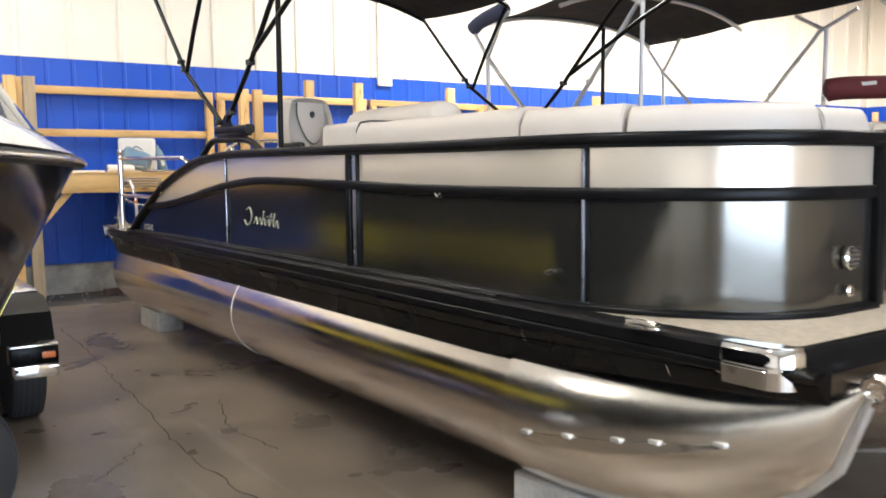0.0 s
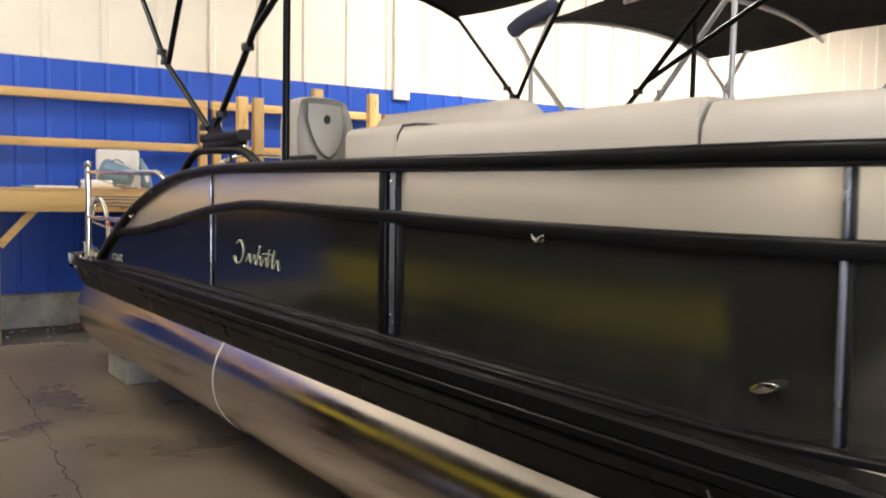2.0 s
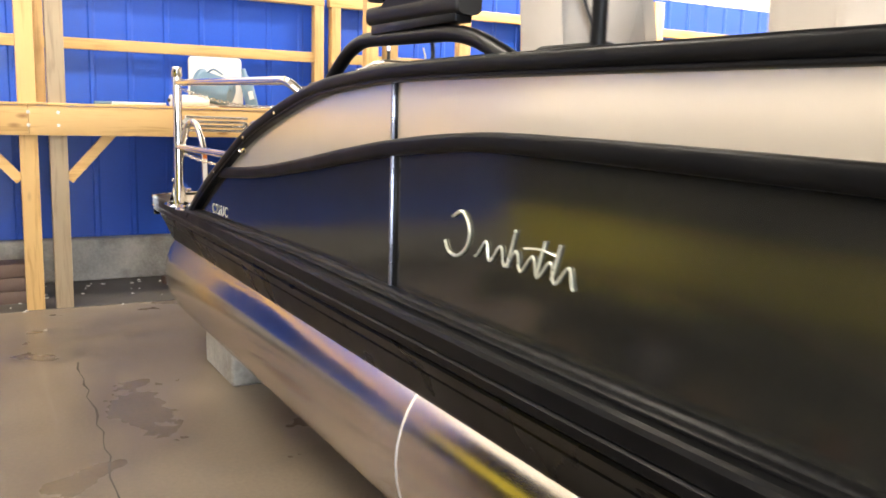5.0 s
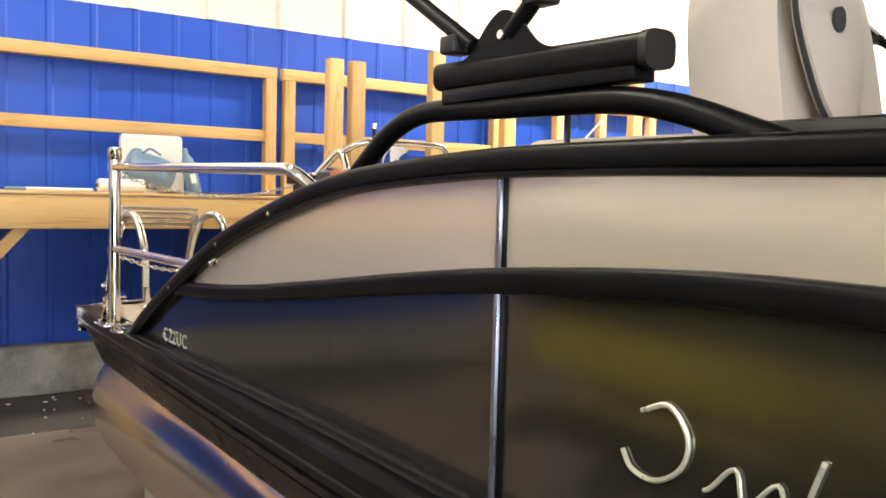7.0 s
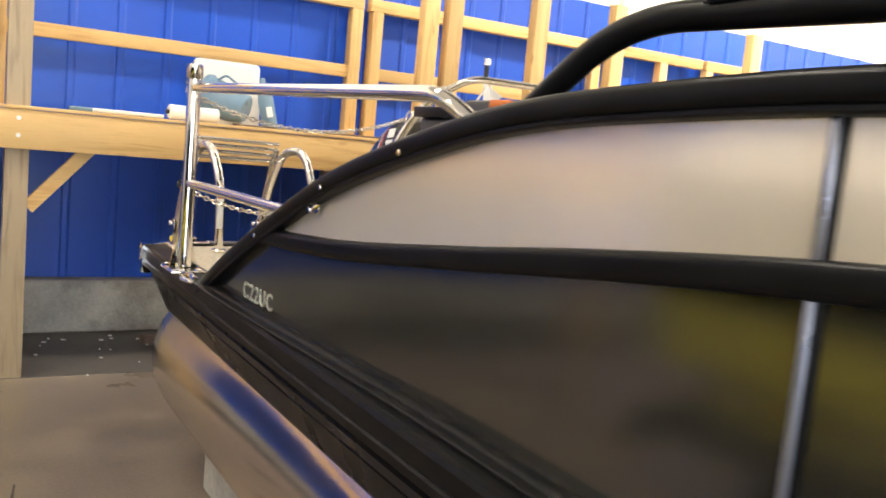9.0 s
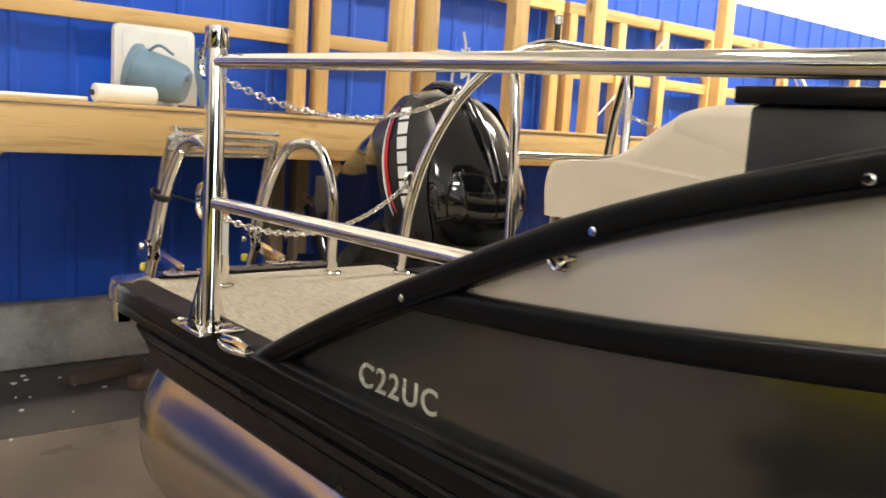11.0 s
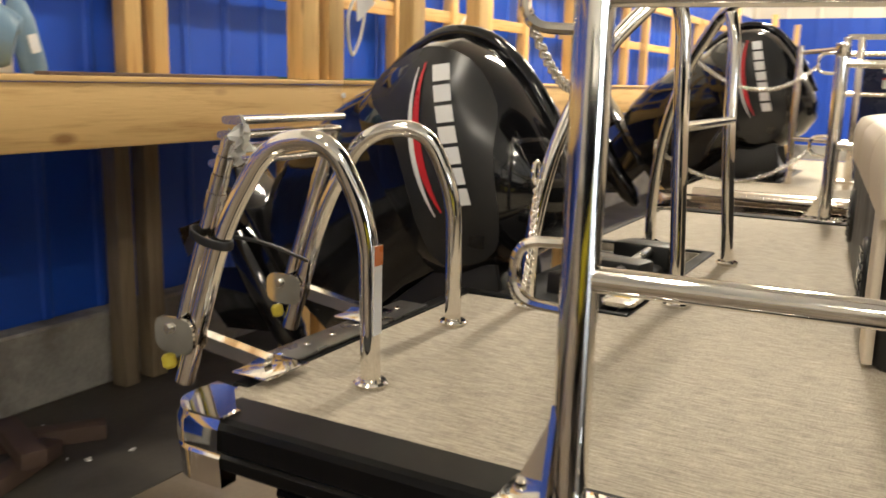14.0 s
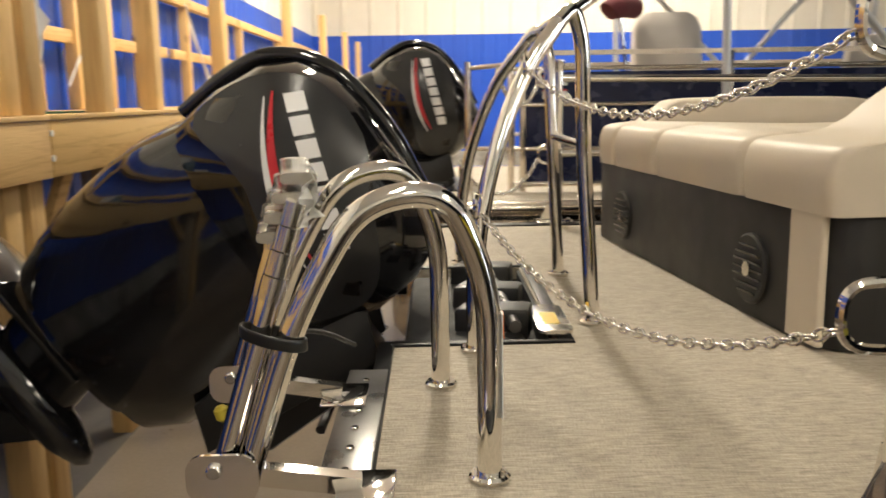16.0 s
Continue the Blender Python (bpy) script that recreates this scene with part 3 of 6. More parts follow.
# chips of paint and sawdust by the wall
rnd = random.Random(5)
chips = bmesh.new()
for k in range(70):
    cx, cy, r, turn = rnd.uniform(0.6, 3.4), 11.0 - abs(rnd.gauss(0, 0.55)), rnd.uniform(0.005, 0.022), rnd.uniform(0, 6.28)
    low = [chips.verts.new((cx + r * math.cos(turn + a) * rnd.uniform(0.5, 1), cy + r * math.sin(turn + a) * rnd.uniform(0.5, 1), 0.005)) for a in (0, 1.5, 3.1, 4.6)]
    high = [chips.verts.new(v.co + Vector((0, 0, rnd.uniform(0.003, 0.010)))) for v in low]
    chips.faces.new(high)
    for j in range(4):
        chips.faces.new((low[j], low[(j + 1) % 4], high[(j + 1) % 4], high[j]))
tagged(mesh_object("floor_debris", chips, M_PAPER, False), "pale chips of paint and foam scattered on the concrete", "debris", kind="stuff")

# things on the bench
board = thing("plastic_tray", "white plastic tray leaning upright by the blue wall", "tray", at=(2.78, 10.86, BENCH_TOP))
bm = prism(rounded_rect(0, 0.44, 0, 0.42, 0.03), 0, 0.05, "y", bevel=0.008)
part("body", bm, M_PAPER, board)
part("recess", prism(rounded_rect(0.04, 0.40, 0.24, 0.39, 0.02), -0.006, 0.0, "y"), M_PAPER, board)
part("foot", prism([(0.3, 0.0), (0.44, 0.0), (0.44, 0.2), (0.36, 0.2)], -0.05, -0.001, "y", bevel=0.004), M_PAPER, board)


def hood(at, tilt):
    h = thing("plastic_bucket", "blue-grey plastic bucket lying on its side on the bench", "bucket", at=at)
    prof = [(-0.15, 0.115), (-0.145, 0.135), (-0.12, 0.14), (-0.11, 0.125), (0.05, 0.115), (0.12, 0.10), (0.14, 0.085), (0.142, 0.01)]
    bm = tube([(a * 0.8, a * -0.6, a * -0.25) for a, r in prof], [r for a, r in prof], n=28)
    part("body", bm, M_TEAL, h)
    part("handle", tube(spline([(-0.06, 0.0, 0.13), (-0.02, -0.05, 0.16), (0.05, -0.06, 0.12)], 6), 0.008, n=8), M_TEAL, h)
    part("spout", disc((0.1, -0.1, 0.02), (0.8, -0.6, -0.25), 0.035, 0.05, n=16, bevel=0.01), M_TEAL, h)
    return h


hood((2.93, 10.62, BENCH_TOP + 0.145), 0)
can = thing("plastic_jug", "slim blue plastic jug leaning on the bench", "jug", at=(3.3, 10.8, BENCH_TOP))
bm = loft([[(-0.0 + dx * 0.055 * s, dy * 0.04 * s, z) for dx, dy in circle(1, 14)] for z, s in ((0, 0.9), (0.01, 1.0), (0.2, 1.0), (0.26, 0.75), (0.29, 0.4), (0.34, 0.36), (0.342, 0.2))])
ob = part("body", bm, M_TEAL, can)
ob.rotation_euler = (0, radians(-14), 0)
ob2 = part("label", prism(rounded_rect(-0.02, 0.02, 0.08, 0.15, 0.005), -0.045, -0.041, "y"), M_PRINT_WHITE, can, "white paper label")
ob2.rotation_euler = (0, radians(-14), 0)
roll = thing("paper_roll", "white paper roll lying on the bench", "paper roll", at=(2.66, 10.35, BENCH_TOP + 0.045))
part("roll_body", disc((0.0, 0, 0), (1, 0.1, 0), 0.044, 0.3, n=20, bevel=0.006), M_PAPER, roll)
part("core", tube([(-0.165, -0.016, 0), (0.165, 0.016, 0)], 0.014, n=12), M_PIPING, roll)
rod = thing("paint_pole", "thin white pole with blue grip lying on the bench", "pole", at=(2.28, 10.3, BENCH_TOP + 0.012))
part("shaft", tube([(-0.2, 0, 0), (0.2, 0.03, 0)], 0.011, n=8), M_PAPER, rod)
part("grip", tube([(-0.32, -0.01, 0), (-0.2, 0, 0)], 0.012, n=8), M_TEAL, rod)
lath = thing("wood_strip", "red-brown painted wooden strip on the bench edge", "board", at=(3.35, 10.15, BENCH_TOP))
part("strip", box(-0.5, 0.55, -0.05, 0.03, 0.0, 0.012, 0.003), M_REDBOARD, lath)
mat_ = thing("green_mat", "dark green cutting mat on the bench", "mat", at=(4.2, 10.45, BENCH_TOP))
part("sheet", box(-0.35, 0.8, -0.25, 0.3, 0.0, 0.008, 0.002), M_GREEN, mat_)
brick_box = thing("wood_offcuts", "stack of reddish timber offcuts on the floor", "timber")
for k, (a, b, z) in enumerate(((1.2, 1.55, 0.0), (1.24, 1.58, 0.1), (1.18, 1.5, 0.2))):
    part("offcut", box(a, b, 10.35, 10.6, z, z + 0.095, 0.006), M_REDBOARD, brick_box)

scrap = thing("wood_scraps", "reddish pallet wood scraps on the dark floor by the wall", "timber")
for k, (x, y, a, z) in enumerate(((2.95, 10.55, 20, 0.005), (3.2, 10.7, -35, 0.005), (3.0, 10.62, 70, 0.07), (2.7, 10.75, 10, 0.005))):
    ob = part("piece", box(-0.2, 0.2, -0.045, 0.045, 0, 0.065, 0.006), M_REDBOARD, scrap)
    ob.location, ob.rotation_euler = (x, y, z), (0, 0, radians(a))

# ---------------------------------------------------------------- pontoon boats
MID_X = 3.55                       # middle line of the near boat
DECK_Z, EDGE_X, FENCE_X = 0.94, 2.07, 2.16
STERN_Y, BOW_Y = 8.80, 1.30


def mirror(points):
    return [(2 * MID_X - p[0], *p[1:]) for p in points]


def lerp_table(table, v):
    """A smooth curve through (place, value) pairs."""
    if v <= table[0][0]:
        return table[0][1]
    if v >= table[-1][0]:
        return table[-1][1]
    i = max(k for k in range(len(table) - 1) if table[k][0] <= v)
    (a, p), (b, q) = table[i], table[i + 1]
    slope = lambda k: (table[min(k + 1, len(table) - 1)][1] - table[max(k - 1, 0)][1]) / (table[min(k + 1, len(table) - 1)][0] - table[max(k - 1, 0)][0])
    h = b - a
    t = (v - a) / h
    return (2 * t ** 3 - 3 * t ** 2 + 1) * p + (t ** 3 - 2 * t ** 2 + t) * h * slope(i) + (3 * t ** 2 - 2 * t ** 3) * q + (t ** 3 - t ** 2) * h * slope(i + 1)


TOP = [(1.0, 1.54), (2.2, 1.55), (3.0, 1.553), (3.9, 1.562), (4.9, 1.571), (5.6, 1.572), (5.95, 1.556), (6.17, 1.538), (6.38, 1.505), (6.71, 1.425), (6.98, 1.338), (7.25, 1.220), (7.44, 1.133), (7.60, 1.055), (7.86, 0.918)]
MIDZ = [(1.0, 1.357), (2.2, 1.358), (2.9, 1.362), (3.5, 1.37), (4.0, 1.383), (4.9, 1.398), (5.2, 1.395), (5.6, 1.366), (5.95, 1.326), (6.4, 1.265), (6.83, 1.212), (7.17, 1.186), (7.45, 1.172)]


def flare(y):
    """How far the fence leans out towards the deck edge near the stern."""
    t = min(1.0, max(0.0, (y - 6.2) / 1.6))
    return 0.062 * t * t * (3 - 2 * t)


def fence_plan(inset=0.0):
    """The fence in plan from the stern to the bow gate."""
    pts = [(FENCE_X + inset - flare(y), y) for y in [7.86] + [7.80 - 0.15 * k for k in range(35)]]
    rx, ry, x1, y1 = 0.62, 0.95, FENCE_X + 0.62, 2.55
    for k in range(1, 73):
        a = radians(90 * k / 72)
        pts.append((x1 - (rx - inset) * math.cos(a), y1 - (ry - inset) * math.sin(a)))
    return pts + [(2.9, 1.6 + inset), (3.05, 1.6 + inset)]


def fence_piece(u0, u1, inset=0.0):
    """The part of the fence plan between two stations; a station is y along the side, and 1.6 - (x - 2.77) past the corner."""
    pts = fence_plan(inset)
    def station(p):
        return p[1] if p[0] < 2.5 else min(p[1], 1.9) - (p[0] - 2.5)
    out = []
    dense = []
    for a, b in zip(pts, pts[1:]):
        n = max(1, int(math.hypot(b[0] - a[0], b[1] - a[1]) / 0.011))
        for k in range(n):
            dense.append((a[0] + (b[0] - a[0]) * k / n, a[1] + (b[1] - a[1]) * k / n))
    dense.append(pts[-1])
    return [p for p in dense if u1 - 1e-6 <= station(p) <= u0 + 1e-6]


def rail_ring(w, h):
    return [(w * a, h * b) for a, b in rounded_rect(-0.5, 0.5, -0.5, 0.5, 0.3, 3)]


def outboard(at, tilt=67, label="black outboard motor tilted up at the stern", label_group="outboard motors"):
    """An outboard: cowl, grey side panels, midsection, gear case, propeller; lettering as plain blocks."""
    o = thing("outboard_motor", label, "outboard motor", label_group, at)
    o.rotation_euler = (radians(tilt), 0, 0)
    o.scale = (1.1, 1.1, 1.1)

    def section(z, x, y0, y1, k=2.6):
        pts = []
        for i in range(28):
            a = 2 * math.pi * i / 28
            c, s = math.cos(a), math.sin(a)
            pts.append((x * math.copysign(abs(c) ** (2 / k), c), (y0 + y1) / 2 + (y1 - y0) / 2 * math.copysign(abs(s) ** (2 / k), s), z))
        return pts
    cowl = loft([section(-0.24, 0.17, -0.22, 0.27), section(-0.22, 0.20, -0.26, 0.31), section(-0.12, 0.245, -0.31, 0.35), section(0.02, 0.262, -0.33, 0.36), section(0.14, 0.25, -0.32, 0.345),
                 section(0.22, 0.215, -0.285, 0.30), section(0.27, 0.16, -0.22, 0.22), section(0.29, 0.08, -0.12, 0.12)])
    part("cowl", cowl, M_COWL, o)
    for s in (-1, 1):
        out = [(-0.05, 0.20), (0.05, 0.255), (0.20, 0.25), (0.30, 0.16), (0.335, 0.02), (0.30, -0.06), (0.12, -0.03), (-0.18, -0.12), (-0.26, -0.06), (-0.27, 0.04), (-0.2, 0.12)]
        pan = bmesh.new()
        ring = spline([(0, a, b) for a, b in out + out[:1]], 3)[:-1]
        def side_x(y, z):
            zx = lerp_table([(-0.24, 0.17), (-0.22, 0.20), (-0.12, 0.245), (0.02, 0.262), (0.14, 0.25), (0.22, 0.215), (0.27, 0.16), (0.29, 0.08)], z)
            u = min(0.985, abs(y - 0.015) / 0.345)
            return zx * (1 - u ** 2.6) ** (1 / 2.6)
        cy, cz = 0.05, 0.07
        rows = []
        for f in (0.0, 0.35, 0.7, 1.0):
            rows.append([pan.verts.new((s * (side_x(cy + (q.y - cy) * f, cz + (q.z - cz) * f) + 0.004), cy + (q.y - cy) * f, cz + (q.z - cz) * f)) for q in ring] if f else [pan.verts.new((s * (side_x(cy, cz) + 0.004), cy, cz))])
        n = len(ring)
        for k in range(n):
            pan.faces.new((rows[0][0], rows[1][k], rows[1][(k + 1) % n]))
        for one, two in zip(rows[1:], rows[2:]):
            for k in range(n):
                pan.faces.new((one[k], one[(k + 1) % n], two[(k + 1) % n], two[k]))
        part("side_panel", pan, M_COWLGREY, o, "matt graphite side panel")
        # seven plain white blocks in the place of the lettering, then a red and white flash
        for k in range(7):
            y0 = 0.235 - k * 0.052
            zb = 0.165 - 0.0186 * k
            bm = bmesh.new()
            quad = [(y0, zb), (y0 - 0.042, zb - 0.015), (y0 - 0.063, zb + 0.027), (y0 - 0.021, zb + 0.042)]
            bm.faces.new([bm.verts.new((s * (side_x(a, b) + 0.008), a, b)) for a, b in quad])
            part("lettering_block", bm, M_PRINT_WHITE, o, "plain white block", smooth=False)
        for mat, dz, w in ((M_PRINT_WHITE, 0.0, 0.016), (M_PRINT_RED, 0.024, 0.024)):
            bm = bmesh.new()
            top = [(0.255 - 0.37 * t, 0.128 + dz - 0.27 * t + 0.114 * t * t) for t in [i / 12 for i in range(13)]]
            rows = []
            for i, (a, b) in enumerate(top):
                ww = w * math.sin(math.pi * (0.06 + 0.9 * i / 12)) + 0.001
                rows.append((bm.verts.new((s * (side_x(a, b) + 0.0075), a, b)), bm.verts.new((s * (side_x(a, b - ww) + 0.0075), a, b - ww))))
            for (a, b), (c, d) in zip(rows, rows[1:]):
                bm.faces.new((a, b, d, c))
            part("flash", bm, mat, o, "tapered flash stripe", smooth=False)
    # aft spine with a glossy rib
    part("spine", tube(spline([(0, 0.365, -0.1), (0, 0.375, 0.05), (0, 0.35, 0.17), (0, 0.24, 0.27), (0, 0.05, 0.302), (0, -0.15, 0.28)], 5), 0.022, n=10), M_COWL, o)
    part("lower_cover", loft([section(-0.10, 0.235, -0.28, 0.352), section(-0.20, 0.232, -0.27, 0.372), section(-0.30, 0.222, -0.26, 0.375), section(-0.46, 0.20, -0.29, 0.362), section(-0.58, 0.17, -0.29, 0.335), section(-0.68, 0.125, -0.24, 0.30)]), M_COWL, o)
    part("midsection", loft([section(-0.66, 0.115, -0.22, 0.27), section(-0.75, 0.09, -0.17, 0.25), section(-0.84, 0.095, -0.16, 0.28)]), M_COWL, o)
    part("cavitation_plate", prism([(-0.11, -0.02), (-0.12, 0.3), (-0.06, 0.46), (0.06, 0.46), (0.12, 0.3), (0.11, -0.02)], -0.855, -0.838, bevel=0.004), M_COWL, o)
    part("gearcase", loft([[(r * a, y, -1.02 + r * b) for a, b in circle(1, 16)] for y, r in ((-0.22, 0.005), (-0.2, 0.03), (-0.12, 0.058), (0.05, 0.068), (0.2, 0.062), (0.27, 0.05))]), M_COWL, o)
    part("strut", loft([section(-0.84, 0.055, -0.05, 0.24), section(-0.98, 0.03, -0.08, 0.2)]), M_COWL, o)
    part("skeg", prism([(-0.1, -1.06), (0.16, -1.06), (0.26, -1.26), (0.22, -1.31), (0.02, -1.27)], -0.008, 0.008, "x", bevel=0.003), M_COWL, o)
    prop = part("propeller", disc((0, 0.34, -1.02), (0, 1, 0), 0.05, 0.14, n=16, bevel=0.012), M_COWL, o)
    part("hub_cap", disc((0, 0.42, -1.02), (0, 1, 0), 0.032, 0.03, n=14, bevel=0.008), M_BRONZE, prop)
    for k in range(3):
        a0 = k * 2 * math.pi / 3
        bm = bmesh.new()
        rows = []
        for i in range(6):
            r = 0.04 + 0.15 * i / 5
            w = 0.42 * math.sin(math.pi * (0.18 + 0.72 * i / 5))
            row = []
            for j in range(5):
                t = (j / 4 - 0.5)
                ang = a0 + t * w * 2.2
                row.append(bm.verts.new((r * math.cos(ang), 0.34 + t * 0.12, -1.02 + r * math.sin(ang))))
            rows.append(row)
        for one, two in zip(rows, rows[1:]):
            for j in range(4):
                bm.faces.new((one[j], one[j + 1], two[j + 1], two[j]))
        bmesh.ops.solidify(bm, geom=bm.faces[:], thickness=0.008)
        part("blade", bm, M_BRONZE, prop, "worn grey-bronze propeller blade")
    # the leg is short: everything below the cowl sits close under it
    for low in o.children:
        if low.name.split(".")[0] in ("midsection", "cavitation_plate", "gearcase", "strut", "skeg", "propeller"):
            low.location.z = 0.12
    part("swivel_bracket", box(-0.13, 0.13, -0.46, -0.16, -0.46, -0.06, 0.03), M_BLACKPLASTIC, o)
    for s in (-1, 1):
        part("clamp_bracket", prism([(-0.42, -0.05), (-0.30, 0.0), (-0.22, -0.12), (-0.24, -0.5), (-0.36, -0.55)], s * 0.14 - 0.012, s * 0.14 + 0.012, "x", bevel=0.004), M_BLACKPLASTIC, o)
    part("hose", tube(spline([(0.1, -0.3, -0.08), (0.16, -0.42, -0.14), (0.12, -0.5, -0.3), (0.02, -0.52, -0.34)], 6), 0.014, n=8), M_BLACKPLASTIC, o)
    return o


def bolt(at, axis, parent, r=0.008, h=0.006, mat=None):
    return part("screw", disc(at, axis, r, h, n=8, bevel=0.002), mat or M_CHROME, parent, "small steel screw head")


def gull_cleat(at, parent, side=-1):
    """A small folding cleat: oval plate and horn."""
    x, y, z = at
    c = part("cleat", disc((x, y, z), (1, 0, 0), 0.015, 0.006, n=14, bevel=0.002), M_CHROME, parent, "polished folding cleat")
    part("horn", tube(spline([(x + side * 0.006, y + 0.03, z + 0.010), (x + side * 0.014, y + 0.014, z), (x + side * 0.016, y, z - 0.010), (x + side * 0.014, y - 0.014, z), (x + side * 0.006, y - 0.03, z + 0.010)], 4), 0.005, n=8), M_CHROME, c)


def pontoon(dx, dy, near):
    """A tritoon: three tubes, deck, black or bright edge rails, panelled fence."""
    rail_mat = M_BLACKALU if near else M_ALU
    up_mat, low_mat = (M_CHAMPAGNE, M_CHARCOAL) if near else (M_HULLWHITE, M_NAVY)
    label = "black and champagne pontoon boat standing on blocks" if near else "pontoon boat with bright aluminium rails and navy panels"
    b = thing("pontoon_boat", label, "boat", "pontoon boats", (dx, dy, 0))
    # tubes
    for cx in (2.42, MID_X, 2 * MID_X - 2.42):
        rows = []
        r, zc = 0.32, 0.50
        for y, k in ((8.75, 0.55), (8.74, 0.72), (8.70, 0.88), (8.62, 0.97), (8.50, 1.0), (5.47, 1.0), (5.4699, 1.0), (2.56, 1.0)):
            rows.append([(cx + r * k * a, y, zc + r * k * c) for a, c in circle(1, 40)])
        body = part("pontoon_tube", loft(rows), M_ALU, b, "brushed aluminium float tube")
        nose = []
        for i in range(15):
            t = i / 14
            y = 2.56 - 1.30 * t
            low = 0.18 + (0.79 - 0.18) * (1 - math.sqrt(max(0, 1 - t ** 2.3)))
            top = 0.82 - 0.02 * t
            w = 0.32 * (1 - t ** 2.2) + 0.012
            zc2, h = (top + low) / 2, (top - low) / 2 + 0.012
            nose.append([(cx + w * a, y, zc2 + h * c) for a, c in circle(1, 40)])
        part("nose_cone", loft(nose), M_NOSE, body, "welded aluminium nose cone")
        keel = []
        for i in range(15):
            t = i / 14
            low = 0.18 + (0.79 - 0.18) * (1 - math.sqrt(max(0, 1 - t ** 2.3)))
            keel.append((cx, 2.56 - 1.30 * t - (0.012 if t > 0.5 else 0), low - 0.012))
        part("keel_strip", sweep(keel, rail_ring(0.035, 0.03)), M_WELD, body, "thick welded keel strip")
        if cx != MID_X:
            eye = tube([(cx, 1.235 + 0.038 * math.cos(a), 0.80 + 0.038 * math.sin(a)) for a in [2 * math.pi * k / 16 for k in range(16)]], 0.017, n=8, closed=True)
            part("bow_eye", eye, M_ALU, body)
        for y in (2.565, 5.47):
            part("weld_seam", tube([(cx + 0.3205 * a, y, 0.5 + 0.3205 * c) for a, c in circle(1, 40)], 0.0034, n=6, closed=True), M_WELD, body, "pale weld seam")
        s = -1 if cx < MID_X else 1
        # spray strip under the bow with its brackets
        def on_cone(y, z):
            t = max(0.0, (2.56 - y) / 1.30)
            low = 0.18 + (0.79 - 0.18) * (1 - math.sqrt(max(0, 1 - t ** 2.3)))
            zc2, h = (0.82 - 0.02 * t + low) / 2, (0.82 - 0.02 * t - low) / 2 + 0.012
            return (0.32 * (1 - t ** 2.2) + 0.012) * math.sqrt(max(0.05, 1 - ((z - zc2) / h) ** 2))
        ys = [2.40 - 0.07 * k for k in range(12)]
        zs = [0.452 + 0.12 * (k / 11) for k in range(12)]
        drop = [0.010 + 0.038 * math.sin(math.pi * min(1, (k + 0.6) / 11)) ** 0.7 for k in range(12)]
        part("spray_strip", sheet([(cx + s * on_cone(y, z), y, z) for y, z in zip(ys, zs)], [(cx + s * (on_cone(y, z - d) + 0.004), y, z - d) for y, z, d in zip(ys, zs, drop)], 0.005), M_NOSE, body)
        for k in (0, 3, 6, 8, 11):
            w = on_cone(ys[k], zs[k])
            part("strip_bracket", box(cx + s * w - 0.012, cx + s * w + 0.012, ys[k] - 0.022, ys[k] + 0.022, zs[k] - 0.004, zs[k] + 0.010, 0.003), M_WELD, body)
        for y in (2.2, 4.0, 5.9, 7.6):
            part("riser", box(cx - 0.09, cx + 0.09, y - 0.35, y + 0.35, 0.79, 0.86, 0.006), M_ALU, body)
    # cross beams and deck
    for k in range(12):
        y = 1.5 + k * 0.62
        part("cross_beam", box(EDGE_X + 0.03, 2 * MID_X - EDGE_X - 0.03, y, y + 0.05, 0.845, 0.898, 0.004), M_ALU, b)
    x0, x1 = EDGE_X + 0.012, 2 * MID_X - EDGE_X - 0.012
    n0, n1, ny = MID_X - 0.45, MID_X + 0.43, 8.38
    outline = [(x0 + 0.02, BOW_Y + 0.02), (x1 - 0.02, BOW_Y + 0.02), (x1, STERN_Y - 0.06), (x1 - 0.06, STERN_Y - 0.02), (n1, STERN_Y - 0.02), (n1, ny), (n0, ny), (n0, STERN_Y - 0.02), (x0 + 0.06, STERN_Y - 0.02), (x0, STERN_Y - 0.06)]
    part("deck", prism(outline, 0.90, DECK_Z - 0.002), M_DECK, b, "woven grey-beige vinyl deck", smooth=False)
    well = part("motor_well", prism([(n0 + 0.006, ny + 0.006), (n1 - 0.006, ny + 0.006), (n1 - 0.006, STERN_Y - 0.05), (n0 + 0.006, STERN_Y - 0.05)], 0.80, 0.86), M_RUBBER, b)
    part("well_lip", sweep([(n0 - 0.02, STERN_Y - 0.03, DECK_Z), (n0 - 0.02, ny - 0.025, DECK_Z), (n1 + 0.02, ny - 0.025, DECK_Z), (n1 + 0.02, STERN_Y - 0.03, DECK_Z)], rail_ring(0.04, 0.010)), M_BLACKALU, well)
    part("transom_pod", box(n0 + 0.05, n1 - 0.05, ny + 0.06, STERN_Y - 0.06, 0.862, 0.925, 0.02), M_RUBBER, well)
    for wx in (n0 + 0.12, MID_X - 0.08, n1 - 0.2):
        part("well_bracket", prism([(wx, ny + 0.05), (wx + 0.09, ny + 0.03), (wx + 0.12, ny + 0.2), (wx + 0.02, ny + 0.24)], 0.90, 0.985, bevel=0.012), M_BLACKPLASTIC, well)
    part("steering_rod", tube([(n0 + 0.06, ny + 0.09, 0.955), (n1 - 0.08, ny + 0.12, 0.965)], 0.016, n=10), M_DARKSTEEL, well)
    part("well_wall", box(n0 + 0.004, n1 - 0.004, ny - 0.004, ny + 0.01, 0.7, 0.93), M_RUBBER, well)
